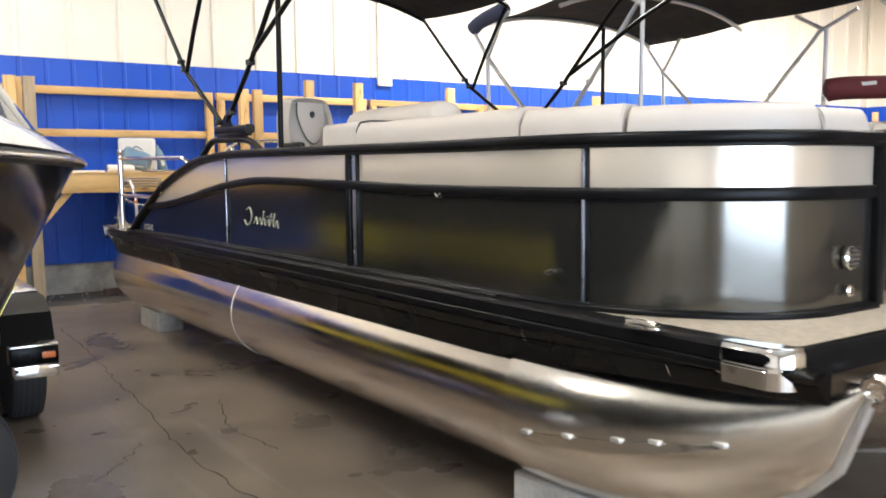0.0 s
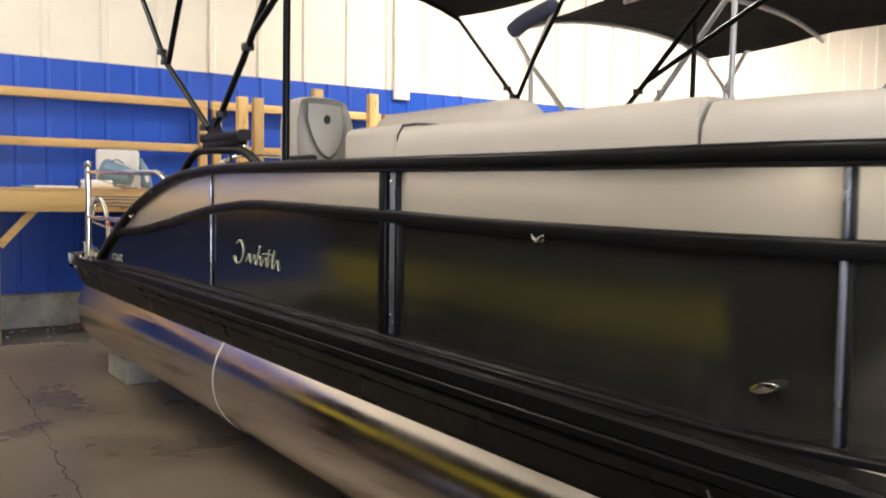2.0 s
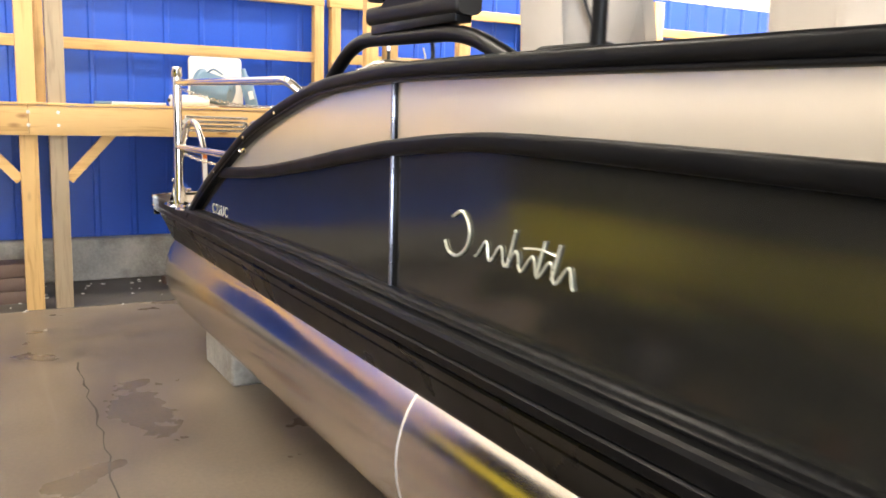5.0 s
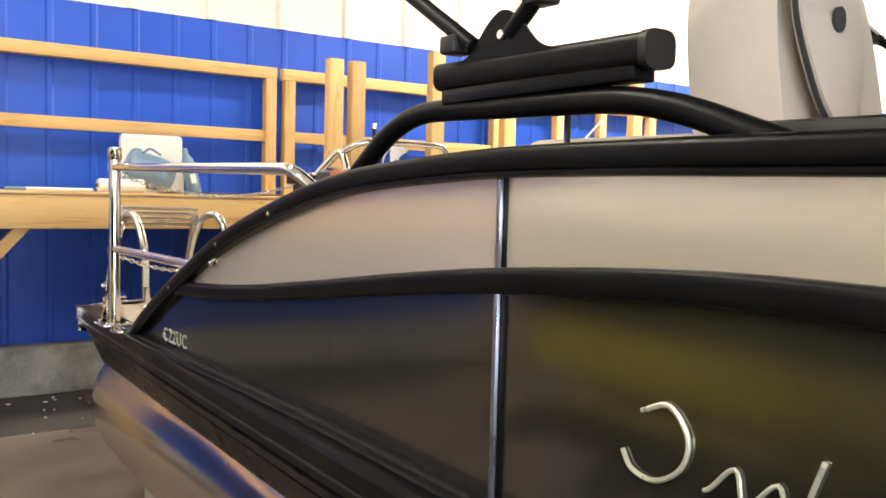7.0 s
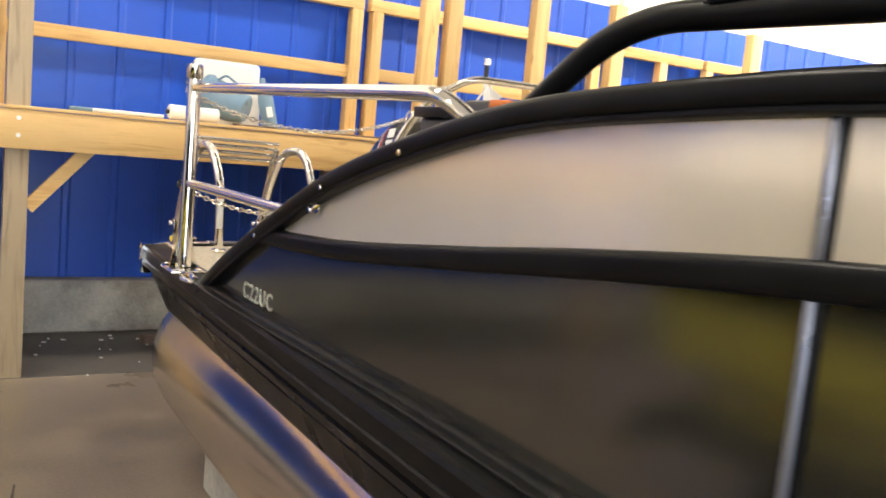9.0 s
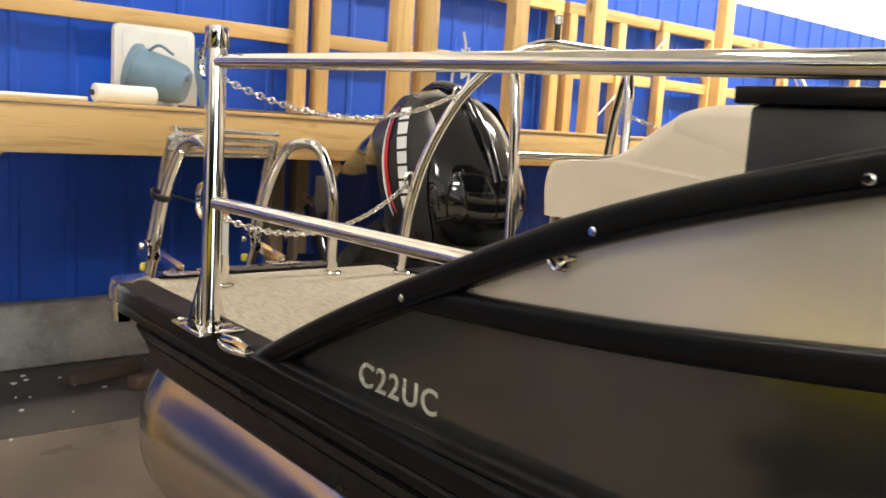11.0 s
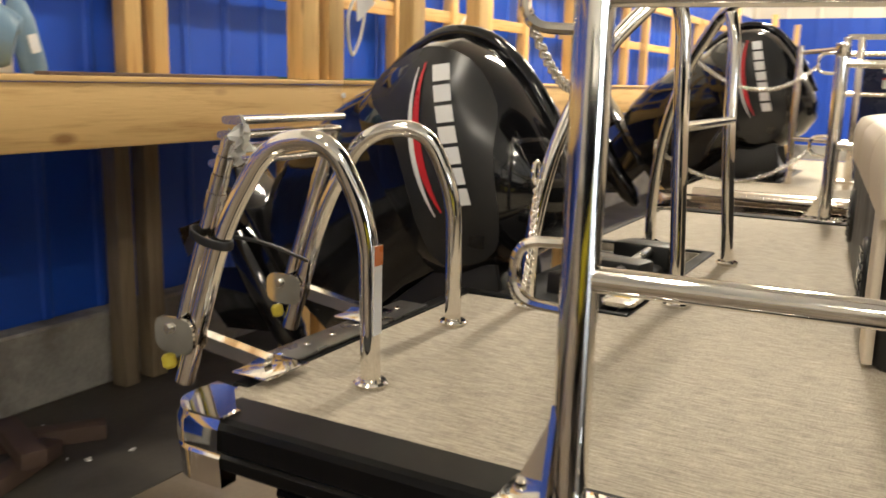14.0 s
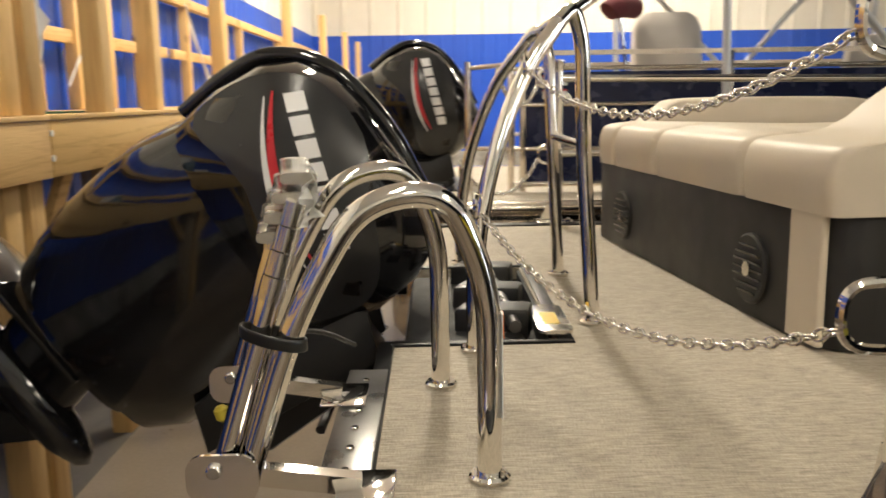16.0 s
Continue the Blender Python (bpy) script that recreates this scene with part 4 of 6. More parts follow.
    # edge rails, skirts, caps, both sides
    for s, flip in ((1, lambda q: q), (-1, mirror)):
        prof = [(0.10, 0.0), (0.018, 0.0), (0.006, -0.004), (0.0, -0.014), (0.0, -0.05), (0.006, -0.056), (0.0, -0.062), (0.002, -0.082), (0.012, -0.09), (0.05, -0.09)]
        rows = []
        for y in (BOW_Y + 0.10, STERN_Y - 0.07):
            rows.append(flip([(EDGE_X + a, y, DECK_Z + 0.004 + c) for a, c in prof]))
        part("edge_rail", loft(rows), rail_mat, b, "deck edge rail", smooth=False)
        prof = [(0.030, -0.086), (0.014, -0.094), (0.012, -0.102), (0.034, -0.140), (0.041, -0.143), (0.039, -0.150), (0.078, -0.238), (0.086, -0.250), (0.098, -0.250), (0.10, -0.086)]
        rows = [flip([(EDGE_X + a, y, DECK_Z + 0.004 + c * k) for a, c in prof]) for y, k in ((BOW_Y - 0.075, 0.56), (1.55, 0.67), (1.95, 0.79), (2.42, 0.94), (2.8, 1.0), (8.58, 1.0))]
        part("skirt", loft(rows), M_BLACKGLOSS if near else M_ALU, b, "lower side skirt", smooth=False)
        for y in (2.42, 1.72):
            part("skirt_joint", sweep(flip([(EDGE_X + 0.0125, y, 0.838), (EDGE_X + 0.036, y, 0.80)]), rail_ring(0.003, 0.002)), M_SATIN, b)
        # rounded steel corner caps
        for cy, d in ((BOW_Y, 1), (STERN_Y, -1)):
            ring = [(-0.03, -0.108), (0.004, -0.108), (0.008, -0.056), (0.003, -0.05), (0.012, -0.044), (0.010, -0.006), (0.002, 0.009), (-0.045, 0.010), (-0.045, 0.004), (-0.03, 0.0)]
            rad, ext, ext2 = (0.075, 0.125, 0.004) if d > 0 else (0.06, 0.06, 0.06)
            line = [((EDGE_X, cy + (rad + ext) * d), (-1, 0))]
            for k in range(9):
                a = radians(90 * k / 8)
                line.append(((EDGE_X + rad - rad * math.cos(a), cy + (rad - rad * math.sin(a)) * d), (-math.cos(a), -d * math.sin(a))))
            line.append(((EDGE_X + rad + ext2, cy), (0, -d)))
            rows = [flip([(q[0] + m[0] * a, q[1] + m[1] * a, DECK_Z + c) for a, c in ring]) for q, m in line]
            cap = part("corner_cap", loft(rows), M_CHROME if near else M_ALU, b, "polished steel corner cap", angle=25)
            inner = [(EDGE_X + rad + ext2 - 0.005, cy + 0.04 * d), (EDGE_X + 0.04, cy + (rad + ext - 0.005) * d)]
            top = [(q[0] + m[0] * 0.004, q[1] + m[1] * 0.004) for q, m in line] + inner
            part("cap_top", prism([tuple(p) for p in flip([(*p, 0) for p in top])] and [p[:2] for p in flip([(*p, 0) for p in top])], DECK_Z + 0.0085, DECK_Z + 0.0125), M_CHROME if near else M_ALU, cap)
    part("bow_rail", box(EDGE_X + 0.10, 2 * MID_X - EDGE_X - 0.10, BOW_Y, BOW_Y + 0.04, 0.852, DECK_Z + 0.004, 0.008), rail_mat, b)
    part("stern_rail", box(EDGE_X + 0.15, n0, STERN_Y - 0.04, STERN_Y, 0.852, DECK_Z + 0.004, 0.008), rail_mat, b)
    part("stern_rail", box(n1, 2 * MID_X - EDGE_X - 0.15, STERN_Y - 0.04, STERN_Y, 0.852, DECK_Z + 0.004, 0.008), rail_mat, b)
    if near:
        # fence on both sides
        for s, flip in ((1, lambda q: q), (-1, mirror)):
            full = fence_piece(7.87, -9)
            zt = lambda p: lerp_table(TOP, p[1])
            zm = lambda p: lerp_table(MIDZ, p[1])
            for u0, u1 in ((7.85, 5.642), (5.638, 3.90), (3.85, 2.206), (2.200, 1.06)):
                pts = fence_piece(u0, u1, 0.012)
                upper = [p for p in pts if zt(p) > zm(p) + 0.004]
                part("upper_panel", sheet(flip([(*p, zt(p)) for p in upper]), flip([(*p, zm(p)) for p in upper]), 0.006), up_mat, b, "champagne metallic upper panel" if near else "")
                low = [p for p in pts if min(zt(p), zm(p)) > 0.96]
                part("lower_panel", sheet(flip([(*p, min(zm(p), zt(p))) for p in low]), flip([(*p, 0.955) for p in low]), 0.006), low_mat, b, "dark charcoal metallic lower panel" if near else "")
            sm = lambda pts: [Vector(q) for q in pts]
            part("top_rail", sweep(flip([tuple(q) for q in sm([(*p, zt(p)) for p in full])]), rail_ring(0.062, 0.044)), rail_mat, b, "rounded top rail")
            part("top_rail_lip", sweep(flip([tuple(q) for q in sm([(p[0] - 0.002, p[1], zt(p) - 0.024) for p in fence_piece(7.9, -9)])]), rail_ring(0.046, 0.014)), rail_mat, b)
            part("mid_rail", sweep(flip([tuple(q) for q in sm([(*p, zm(p) - 0.002) for p in fence_piece(7.33, -9)])]), rail_ring(0.036, 0.047)), rail_mat, b)
            part("bottom_rail", sweep(flip([(*p, 0.944) for p in fence_piece(7.93, -9)]), rail_ring(0.05, 0.036)), rail_mat, b)
            part("sill", sweep(flip([(p[0] - 0.018, p[1], 0.948) for p in fence_piece(7.95, 2.6)]), rail_ring(0.06, 0.012)), rail_mat, b)
            for y in (5.640, 2.202):
                xx = fence_piece(y + 0.03, y - 0.03)[0][0]
                for z0, z1 in ((0.965, lerp_table(MIDZ, y) - 0.02), (lerp_table(MIDZ, y) + 0.02, lerp_table(TOP, y) - 0.03)):
                    part("divider_edge", box(*sorted((flip([(xx - 0.002, 0)])[0][0], flip([(xx + 0.02, 0)])[0][0])), y - 0.011, y + 0.011, z0, z1, 0.003), rail_mat, b)
                    part("divider", box(*sorted((flip([(xx - 0.009, 0)])[0][0], flip([(xx + 0.02, 0)])[0][0])), y - 0.006, y + 0.006, z0, z1, 0.003), M_STRIP, b, "bright grey divider strip")
            # gate post pair at the side gate
            part("gate_post", box(*sorted((flip([(FENCE_X - 0.016, 0)])[0][0], flip([(FENCE_X + 0.03, 0)])[0][0])), 3.862, 3.908, 0.95, 1.57, 0.008), rail_mat, b)
            part("gate_strip", box(*sorted((flip([(FENCE_X - 0.008, 0)])[0][0], flip([(FENCE_X + 0.03, 0)])[0][0])), 3.806, 3.846, 0.965, 1.55, 0.006), M_STRIP, b, "blue-grey gate edge strip")
            part("gate_jamb", box(*sorted((flip([(FENCE_X - 0.012, 0)])[0][0], flip([(FENCE_X + 0.03, 0)])[0][0])), 3.786, 3.803, 0.955, 1.56, 0.005), rail_mat, b)
            for z in (1.03, 1.50):
                bolt(flip([(FENCE_X - 0.011, 3.826, z)])[0], (1, 0, 0), b)
            part("bow_post", box(*sorted((flip([(3.03, 0)])[0][0], flip([(3.08, 0)])[0][0])), 1.575, 1.625, 0.945, 1.57, 0.01), rail_mat, b)
        # front gate between the bow posts
        part("bow_gate_panel", box(3.09, 2 * MID_X - 3.09, 1.597, 1.603, 0.99, 1.53), low_mat, b)
        part("bow_gate_rail", box(3.085, 2 * MID_X - 3.085, 1.58, 1.62, 1.53, 1.575, 0.01), rail_mat, b)
    if near:
        part("step_light", prism([(2.345 + a, 1.062 + c - 0.25 * a) for a, c in circle(0.032, 14, 0.012)], FENCE_X - 0.006, FENCE_X + 0.01, "x", bevel=0.002), M_CHROME, b, "small oval chrome courtesy light")
        for y, z in ((3.05, 1.342), (7.0, 1.29)):
            gull_cleat((FENCE_X - 0.004 - flare(y), y, z), b)
        for y in (6.58, 6.93, 7.32):
            bolt((FENCE_X - 0.034 - flare(y), y, lerp_table(TOP, y) - 0.012), (1, 0, 0), b, 0.007)
        # docking light on the bow panel: lamp over a small lower light
        lx, ly = 2.872, 1.588
        lt = part("docking_light", disc((lx, ly, 1.128), (0, 1, 0), 0.043, 0.03, n=20, bevel=0.008), M_CHROME, b, "round chrome docking light")
        for k in range(5):
            part("slat", box(lx - 0.03, lx + 0.03, ly - 0.022, ly - 0.014, 1.098 + 0.016 * k, 1.104 + 0.016 * k), M_PIPING, lt)
        part("lower_light", disc((lx, ly, 1.013), (0, 1, 0), 0.022, 0.02, n=16, bevel=0.006), M_CHROME, lt)
        for y in (1.80, 7.90):
            c = part("deck_cleat", prism([(2.06 + a, y + c2) for a, c2 in circle(0.03, 16, 0.075)], DECK_Z + 0.004, DECK_Z + 0.014, bevel=0.003), M_CHROME, b, "polished oval deck cleat")
            part("horn", tube(spline([(2.06, y + 0.06, DECK_Z + 0.018), (2.06, y, DECK_Z + 0.024), (2.06, y - 0.06, DECK_Z + 0.018)], 4), 0.009, n=8), M_CHROME, c)
        # brand script: plain bright strokes of its size, no letters
        ex = FENCE_X + 0.002
        stroke = part("script_emblem", tube(spline([(ex, 5.335, 1.14), (ex, 5.315, 1.115), (ex, 5.27, 1.11), (ex, 5.225, 1.14), (ex, 5.215, 1.185), (ex, 5.25, 1.222), (ex, 5.30, 1.205)], 6), 0.0042, n=6), M_BADGE, b, "plain bright strokes of an emblem")
        flow = []
        for k in range(73):
            t = k / 72
            rise = 0.021 * (1 - math.cos(2 * math.pi * 6 * t))
            flow.append((ex, 5.185 - 0.385 * t - 0.35 * rise, 1.122 - 0.012 * t + rise))
        part("stroke", tube(flow, 0.0036, n=6), M_BADGE, stroke)
        for y0, hgt in ((5.045, 0.088), (4.93, 0.078), (4.875, 0.078)):
            part("stroke", tube([(ex, y0, 1.118), (ex, y0 - hgt * 0.35, 1.118 + hgt)], 0.0038, n=8), M_BADGE, stroke)
        part("stroke", tube(spline([(ex, 4.98, 1.170), (ex, 4.92, 1.176), (ex, 4.855, 1.170)], 4), 0.0028, n=6), M_BADGE, stroke)
        cu = bpy.data.curves.new("model_code", "FONT")
        cu.body, cu.size, cu.extrude, cu.offset, cu.space_character = "C22UC", 0.066, 0.0012, 0.0007, 1.16
        tmp = new("tmp_code", cu)
        deps = bpy.context.evaluated_depsgraph_get()
        me = bpy.data.meshes.new_from_object(tmp.evaluated_get(deps))
        bpy.data.objects.remove(tmp)
        me.materials.clear()
        me.materials.append(M_BADGE)
        code = new("model_code", me)
        code.parent = b
        code.matrix_basis = Matrix.Translation((FENCE_X + 0.004 - flare(7.46), 7.482, 0.975)) @ pose(0, 0, 0, 0, 0, 2.9) @ Matrix(((0, 0, -1, 0), (-1, 0, 0, 0), (0, 1, 0, 0), (0, 0, 0, 1)))
        code["label"] = "silver model code lettering"
    return b


boat = pontoon(0, 0, True)


def rail_post(flip=lambda q: q, label="polished steel rail at the stern of the pontoon boat", full=True):
    r = thing("stern_rail", label, "rail", "stern rails")
    x = 2.09
    part("post", tube(flip([(x, 8.105, DECK_Z), (x, 8.105, 1.64)]), 0.024, n=16), M_CHROME, r)
    part("post_cap", tube(flip([(x, 8.105, 1.615), (x, 8.105, 1.62), (x, 8.105, 1.665), (x, 8.105, 1.668)]), [0.024, 0.028, 0.028, 0.02], n=16), M_CHROME, r)
    part("base_plate", box(*sorted((flip([(x - 0.06, 0)])[0][0], flip([(x + 0.06, 0)])[0][0])), 8.03, 8.20, DECK_Z + 0.002, DECK_Z + 0.012, 0.004), M_CHROME, r)
    g0 = flip([(x + 0.0, 0)])[0][0]
    part("gusset", prism([(8.10, DECK_Z + 0.012), (8.185, DECK_Z + 0.012), (8.12, DECK_Z + 0.15)], g0 - 0.004, g0 + 0.004, "x"), M_CHROME, r)
    part("gusset", prism([(g0 - 0.05, DECK_Z + 0.012), (g0 + 0.05, DECK_Z + 0.012), (g0 + 0.016, DECK_Z + 0.15), (g0 - 0.016, DECK_Z + 0.15)], 8.118, 8.126, "y"), M_CHROME, r)
    for y in (8.045, 8.185):
        for a in (-0.04, 0.04):
            bolt(flip([(x + a, y, DECK_Z + 0.014)])[0], (0, 0, 1), r, 0.009)
    part("upper_rail", tube(flip([tuple(q) for q in fillet([(x, 8.105, 1.587), (x + 0.03, 6.44, 1.563), (x + 0.062, 6.37, 1.515)], 0.045)]), 0.0165, n=14), M_CHROME, r)
    part("lower_rail", tube(flip([(x, 8.105, 1.254), (x + 0.06, 7.20, 1.252)]), 0.0165, n=14), M_CHROME, r)
    for z in (1.588, 1.252):
        part("chain_loop", tube(flip([tuple(q) for q in fillet([(x, 8.12, z + 0.042), (x, 8.192, z + 0.038), (x, 8.192, z - 0.038), (x, 8.12, z - 0.042)], 0.035)]), 0.007, n=8), M_CHROME, r)
    return r


rail_post()
rail_post(mirror, "polished steel rail at the far side of the stern deck")


def chain(a, b, sag, label="steel link chain hanging across the stern gap"):
    """Interlocked links along a hanging curve."""
    a, b = Vector(a), Vector(b)
    pts = []
    n = 60
    for k in range(n + 1):
        t = k / n
        pts.append(a.lerp(b, t) - Vector((0, 0, sag * 4 * t * (1 - t))))
    length = sum((q - p).length for p, q in zip(pts, pts[1:]))
    pitch = 0.021
    count = int(length / pitch)
    c = thing("chain", label, "chain", "stern chains", tuple(a))
    base = tube([(0.0135 * math.cos(t) if abs(math.cos(t)) < 2 else 0, 0.0075 * math.sin(t), 0) for t in [2 * math.pi * k / 12 for k in range(12)]], 0.0026, n=6, closed=True)
    me = bpy.data.meshes.new("link")
    base.to_mesh(me)
    base.free()
    me.materials.append(M_CHROME)
    me.shade_smooth()
    dist, seg, acc = 0.0, 0, 0.0
    for i in range(count):
        want = (i + 0.5) * pitch
        while seg < n - 1 and acc + (pts[seg + 1] - pts[seg]).length < want:
            acc += (pts[seg + 1] - pts[seg]).length
            seg += 1
        d = (pts[seg + 1] - pts[seg])
        p = pts[seg] + d.normalized() * (want - acc)
        link = new("link", me)
        link.parent = c
        link.matrix_basis = Matrix.Translation(p - a) @ d.to_track_quat("X", "Z").to_matrix().to_4x4() @ pose(0, 0, 0, 90 * (i % 2) + 20, 0, 0)
    return c


G_TOP, G_A, G_B = (3.225, 8.335, 1.69), (3.025, 8.575), (3.245, 8.265)
tow = thing("tow_arch", "polished steel double arch in front of the outboard motor", "rail")
for flip in (lambda q: q, mirror):
    curve = spline([(G_A[0], G_A[1], DECK_Z), (3.03, 8.572, 1.12), (3.065, 8.535, 1.34), (3.13, 8.455, 1.55), (3.205, 8.36, 1.685)], 6)
    part("curved_leg", tube(flip([tuple(q) for q in curve]), 0.019, n=14), M_CHROME, tow)
    part("straight_leg", tube(flip([tuple(q) for q in fillet([(3.20, 8.365, 1.68), (3.232, 8.325, 1.72), (3.247, 8.30, 1.64), (3.262, 8.29, 1.35), (G_B[0], G_B[1], DECK_Z)], 0.05)]), 0.019, n=14), M_CHROME, tow)
    for q in (G_A, G_B):
        part("foot_flange", disc(flip([(*q, DECK_Z + 0.004)])[0], (0, 0, 1), 0.034, 0.012, n=18, bevel=0.004), M_CHROME, tow)
    part("hook_ring", tube([Vector(flip([(3.035, 8.56, 1.27)])[0]) + Vector((0.02 * math.cos(a), 0.012, 0.028 * math.sin(a))) for a in [2 * math.pi * k / 14 for k in range(14)]], 0.005, n=6, closed=True), M_CHROME, tow)
    part("hook_ring", tube([Vector(flip([(3.13, 8.44, 1.575)])[0]) + Vector((0.02 * math.cos(a), 0.012, 0.028 * math.sin(a))) for a in [2 * math.pi * k / 14 for k in range(14)]], 0.005, n=6, closed=True), M_CHROME, tow)
part("top_bar", tube(fillet([(3.225, 8.34, 1.70), (3.30, 8.24, 1.765), (2 * MID_X - 3.30, 8.24, 1.765), (2 * MID_X - 3.225, 8.34, 1.70)], 0.08), 0.016, n=12), M_CHROME, tow)
lt = part("stern_light", tube([(3.37, 8.24, 1.775), (3.37, 8.24, 1.83)], 0.011, n=12), M_BLACKPLASTIC, tow, "black stub of a stern light")
part("light_cap", disc((3.37, 8.24, 1.843), (0, 0, 1), 0.016, 0.03, n=14, bevel=0.003), M_CHROME, lt)
part("crossbar", tube([(3.262, 8.285, 1.385), (2 * MID_X - 3.262, 8.285, 1.385)], 0.013, n=12), M_CHROME, tow)
for flip in (lambda q: q, mirror):
    chain(flip([(2.09, 8.192, 1.575)])[0], flip([(3.12, 8.45, 1.575)])[0], 0.10)
    chain(flip([(2.09, 8.192, 1.235)])[0], flip([(3.03, 8.565, 1.265)])[0], 0.12)

# boarding ladder folded up on its two hoops
lad = thing("boarding_ladder", "folded telescopic steel boarding ladder with two tall grab hoops", "ladder")
HOOPS = ((2.35, 8.585, 2.262), (2.785, 8.655, 2.665))
for bx, by, lx in HOOPS:
    hoop = fillet([(bx, by, DECK_Z), (bx - 0.01, by, 1.24), (bx - 0.04, by + 0.06, 1.385), (lx + 0.03, by + 0.18, 1.37), (lx + 0.01, by + 0.27, 1.22), (lx, by + 0.375, 0.90)], 0.13, 8)
    part("grab_hoop", tube(hoop, 0.0185, n=16), M_CHROME, lad)
    part("flange", disc((bx, by, DECK_Z + 0.004), (0, 0, 1), 0.032, 0.012, n=18, bevel=0.004), M_CHROME, lad)
    # telescopic leg, three diameters
    p, q = Vector((lx + 0.0, by + 0.385, 0.98)), Vector((lx + 0.025, by + 0.255, 1.40))
    d = q - p
    part("leg", tube([p, p + d * 0.62], 0.0165, n=14), M_CHROME, lad)
    for k, f in enumerate((0.62, 0.70, 0.78, 0.86)):
        part("collar", tube([p + d * f, p + d * (f + 0.075)], 0.0185 - 0.0012 * k, n=14), M_SATIN, lad)
    part("pivot_plate", prism(rounded_rect(by + 0.325, by + 0.425, 0.962, 1.032, 0.025), lx - 0.024, lx - 0.018, "x"), M_CHROME, lad)
    part("end_tip", disc((lx - 0.004, by + 0.41, 0.935), (0, 0.3, 1), 0.014, 0.03, n=12, bevel=0.006), M_YELLOWTIP, lad, "yellow rubber end tip")
    part("pivot_bolt", disc((lx - 0.027, by + 0.385, 1.01), (1, 0, 0), 0.011, 0.01, n=10, bevel=0.003), M_SATIN, lad)
    part("deck_bracket", tube([(lx + 0.01, by + 0.345, 0.992), (lx + 0.03, by + 0.19, 0.962)], 0.019, n=4), M_CHROME, lad)
    part("bracket_plate", box(lx - 0.03, lx + 0.09, by + 0.14, by + 0.225, DECK_Z + 0.012, DECK_Z + 0.018, 0.003), M_CHROME, lad)
p0, p1 = Vector((2.29, 8.845, 1.405)), Vector((2.69, 8.915, 1.40))
for k in range(4):
    off = Vector((0, 0.012 * k, -0.027 * k))
    part("step", sweep([p0 + off, p1 + off], rail_ring(0.05, 0.016)), M_SATIN, lad, "flat ribbed step")
part("mount_plate", box(2.30, 2.86, 8.765, 8.845, DECK_Z + 0.006, DECK_Z + 0.011, 0.002), M_DARKSTEEL, lad, "dark mounting plate with screws")
for k in range(6):
    bolt((2.36 + 0.085 * k, 8.805, DECK_Z + 0.013), (0, 0, 1), lad, 0.008)
ring = [(2.268 + 0.028 * a, 8.885 + 0.044 * c, 1.19 + 0.012 * c) for a, c in circle(1, 20)]
part("strap", sweep(ring, rail_ring(0.005, 0.017), closed=True), M_BLACKPLASTIC, lad, "black strap round the legs")
for k in range(3):
    rnd = random.Random(40 + k)
    bm = bmesh.new()
    rows = []
    base = Vector((2.285 + rnd.uniform(-0.01, 0.03), 8.845 + rnd.uniform(-0.02, 0.02), 1.325 + 0.014 * k))
    for u in range(6):
        rows.append([bm.verts.new(base + Vector((rnd.uniform(-0.012, 0.012) + 0.011 * v - 0.012, rnd.uniform(-0.012, 0.012), 0.012 * u + rnd.uniform(-0.006, 0.006)))) for v in range(4)])
    for one, two in zip(rows, rows[1:]):
        for v in range(3):
            bm.faces.new((one[v], one[v + 1], two[v + 1], two[v]))
    bmesh.ops.solidify(bm, geom=bm.faces[:], thickness=0.0012)
    part("plastic_wrap", bm, M_PAPER, lad, "torn white plastic wrapping", smooth=False)
part("strap_tail", tube(spline([(2.30, 8.88, 1.19), (2.36, 8.83, 1.17), (2.43, 8.79, 1.13)], 4), 0.004, n=6), M_BLACKPLASTIC, lad)
part("warning_label", sweep([(2.342, 8.5665, 1.04), (2.342, 8.5665, 1.20)], [(-0.012, -0.001), (0.012, -0.001), (0.012, 0.001), (-0.012, 0.001)], up=(0, 1, 0)), M_PRINT_WHITE, lad, "white sticker with plain bars")
part("warning_band", sweep([(2.342, 8.5650, 1.165), (2.342, 8.5650, 1.20)], [(-0.012, -0.001), (0.012, -0.001), (0.012, 0.001), (-0.012, 0.001)], up=(0, 1, 0)), M_ORANGE, lad)

outboard((MID_X + 0.02, 9.04, 1.21), 55)

# transom clutter under the motor
tray = thing("motor_bracket_cover", "small metal plate with a yellow sticker in front of the motor", "plate")
part("plate", prism(rounded_rect(3.10, 3.36, 8.335, 8.42, 0.02), DECK_Z + 0.012, DECK_Z + 0.022, bevel=0.003), M_SATIN, tray)
part("sticker", prism(rounded_rect(3.16, 3.27, 8.36, 8.40, 0.006), DECK_Z + 0.0222, DECK_Z + 0.0235), material("yellow_sticker", (0.75, 0.5, 0.05), 0.4), tray, "yellow sticker")

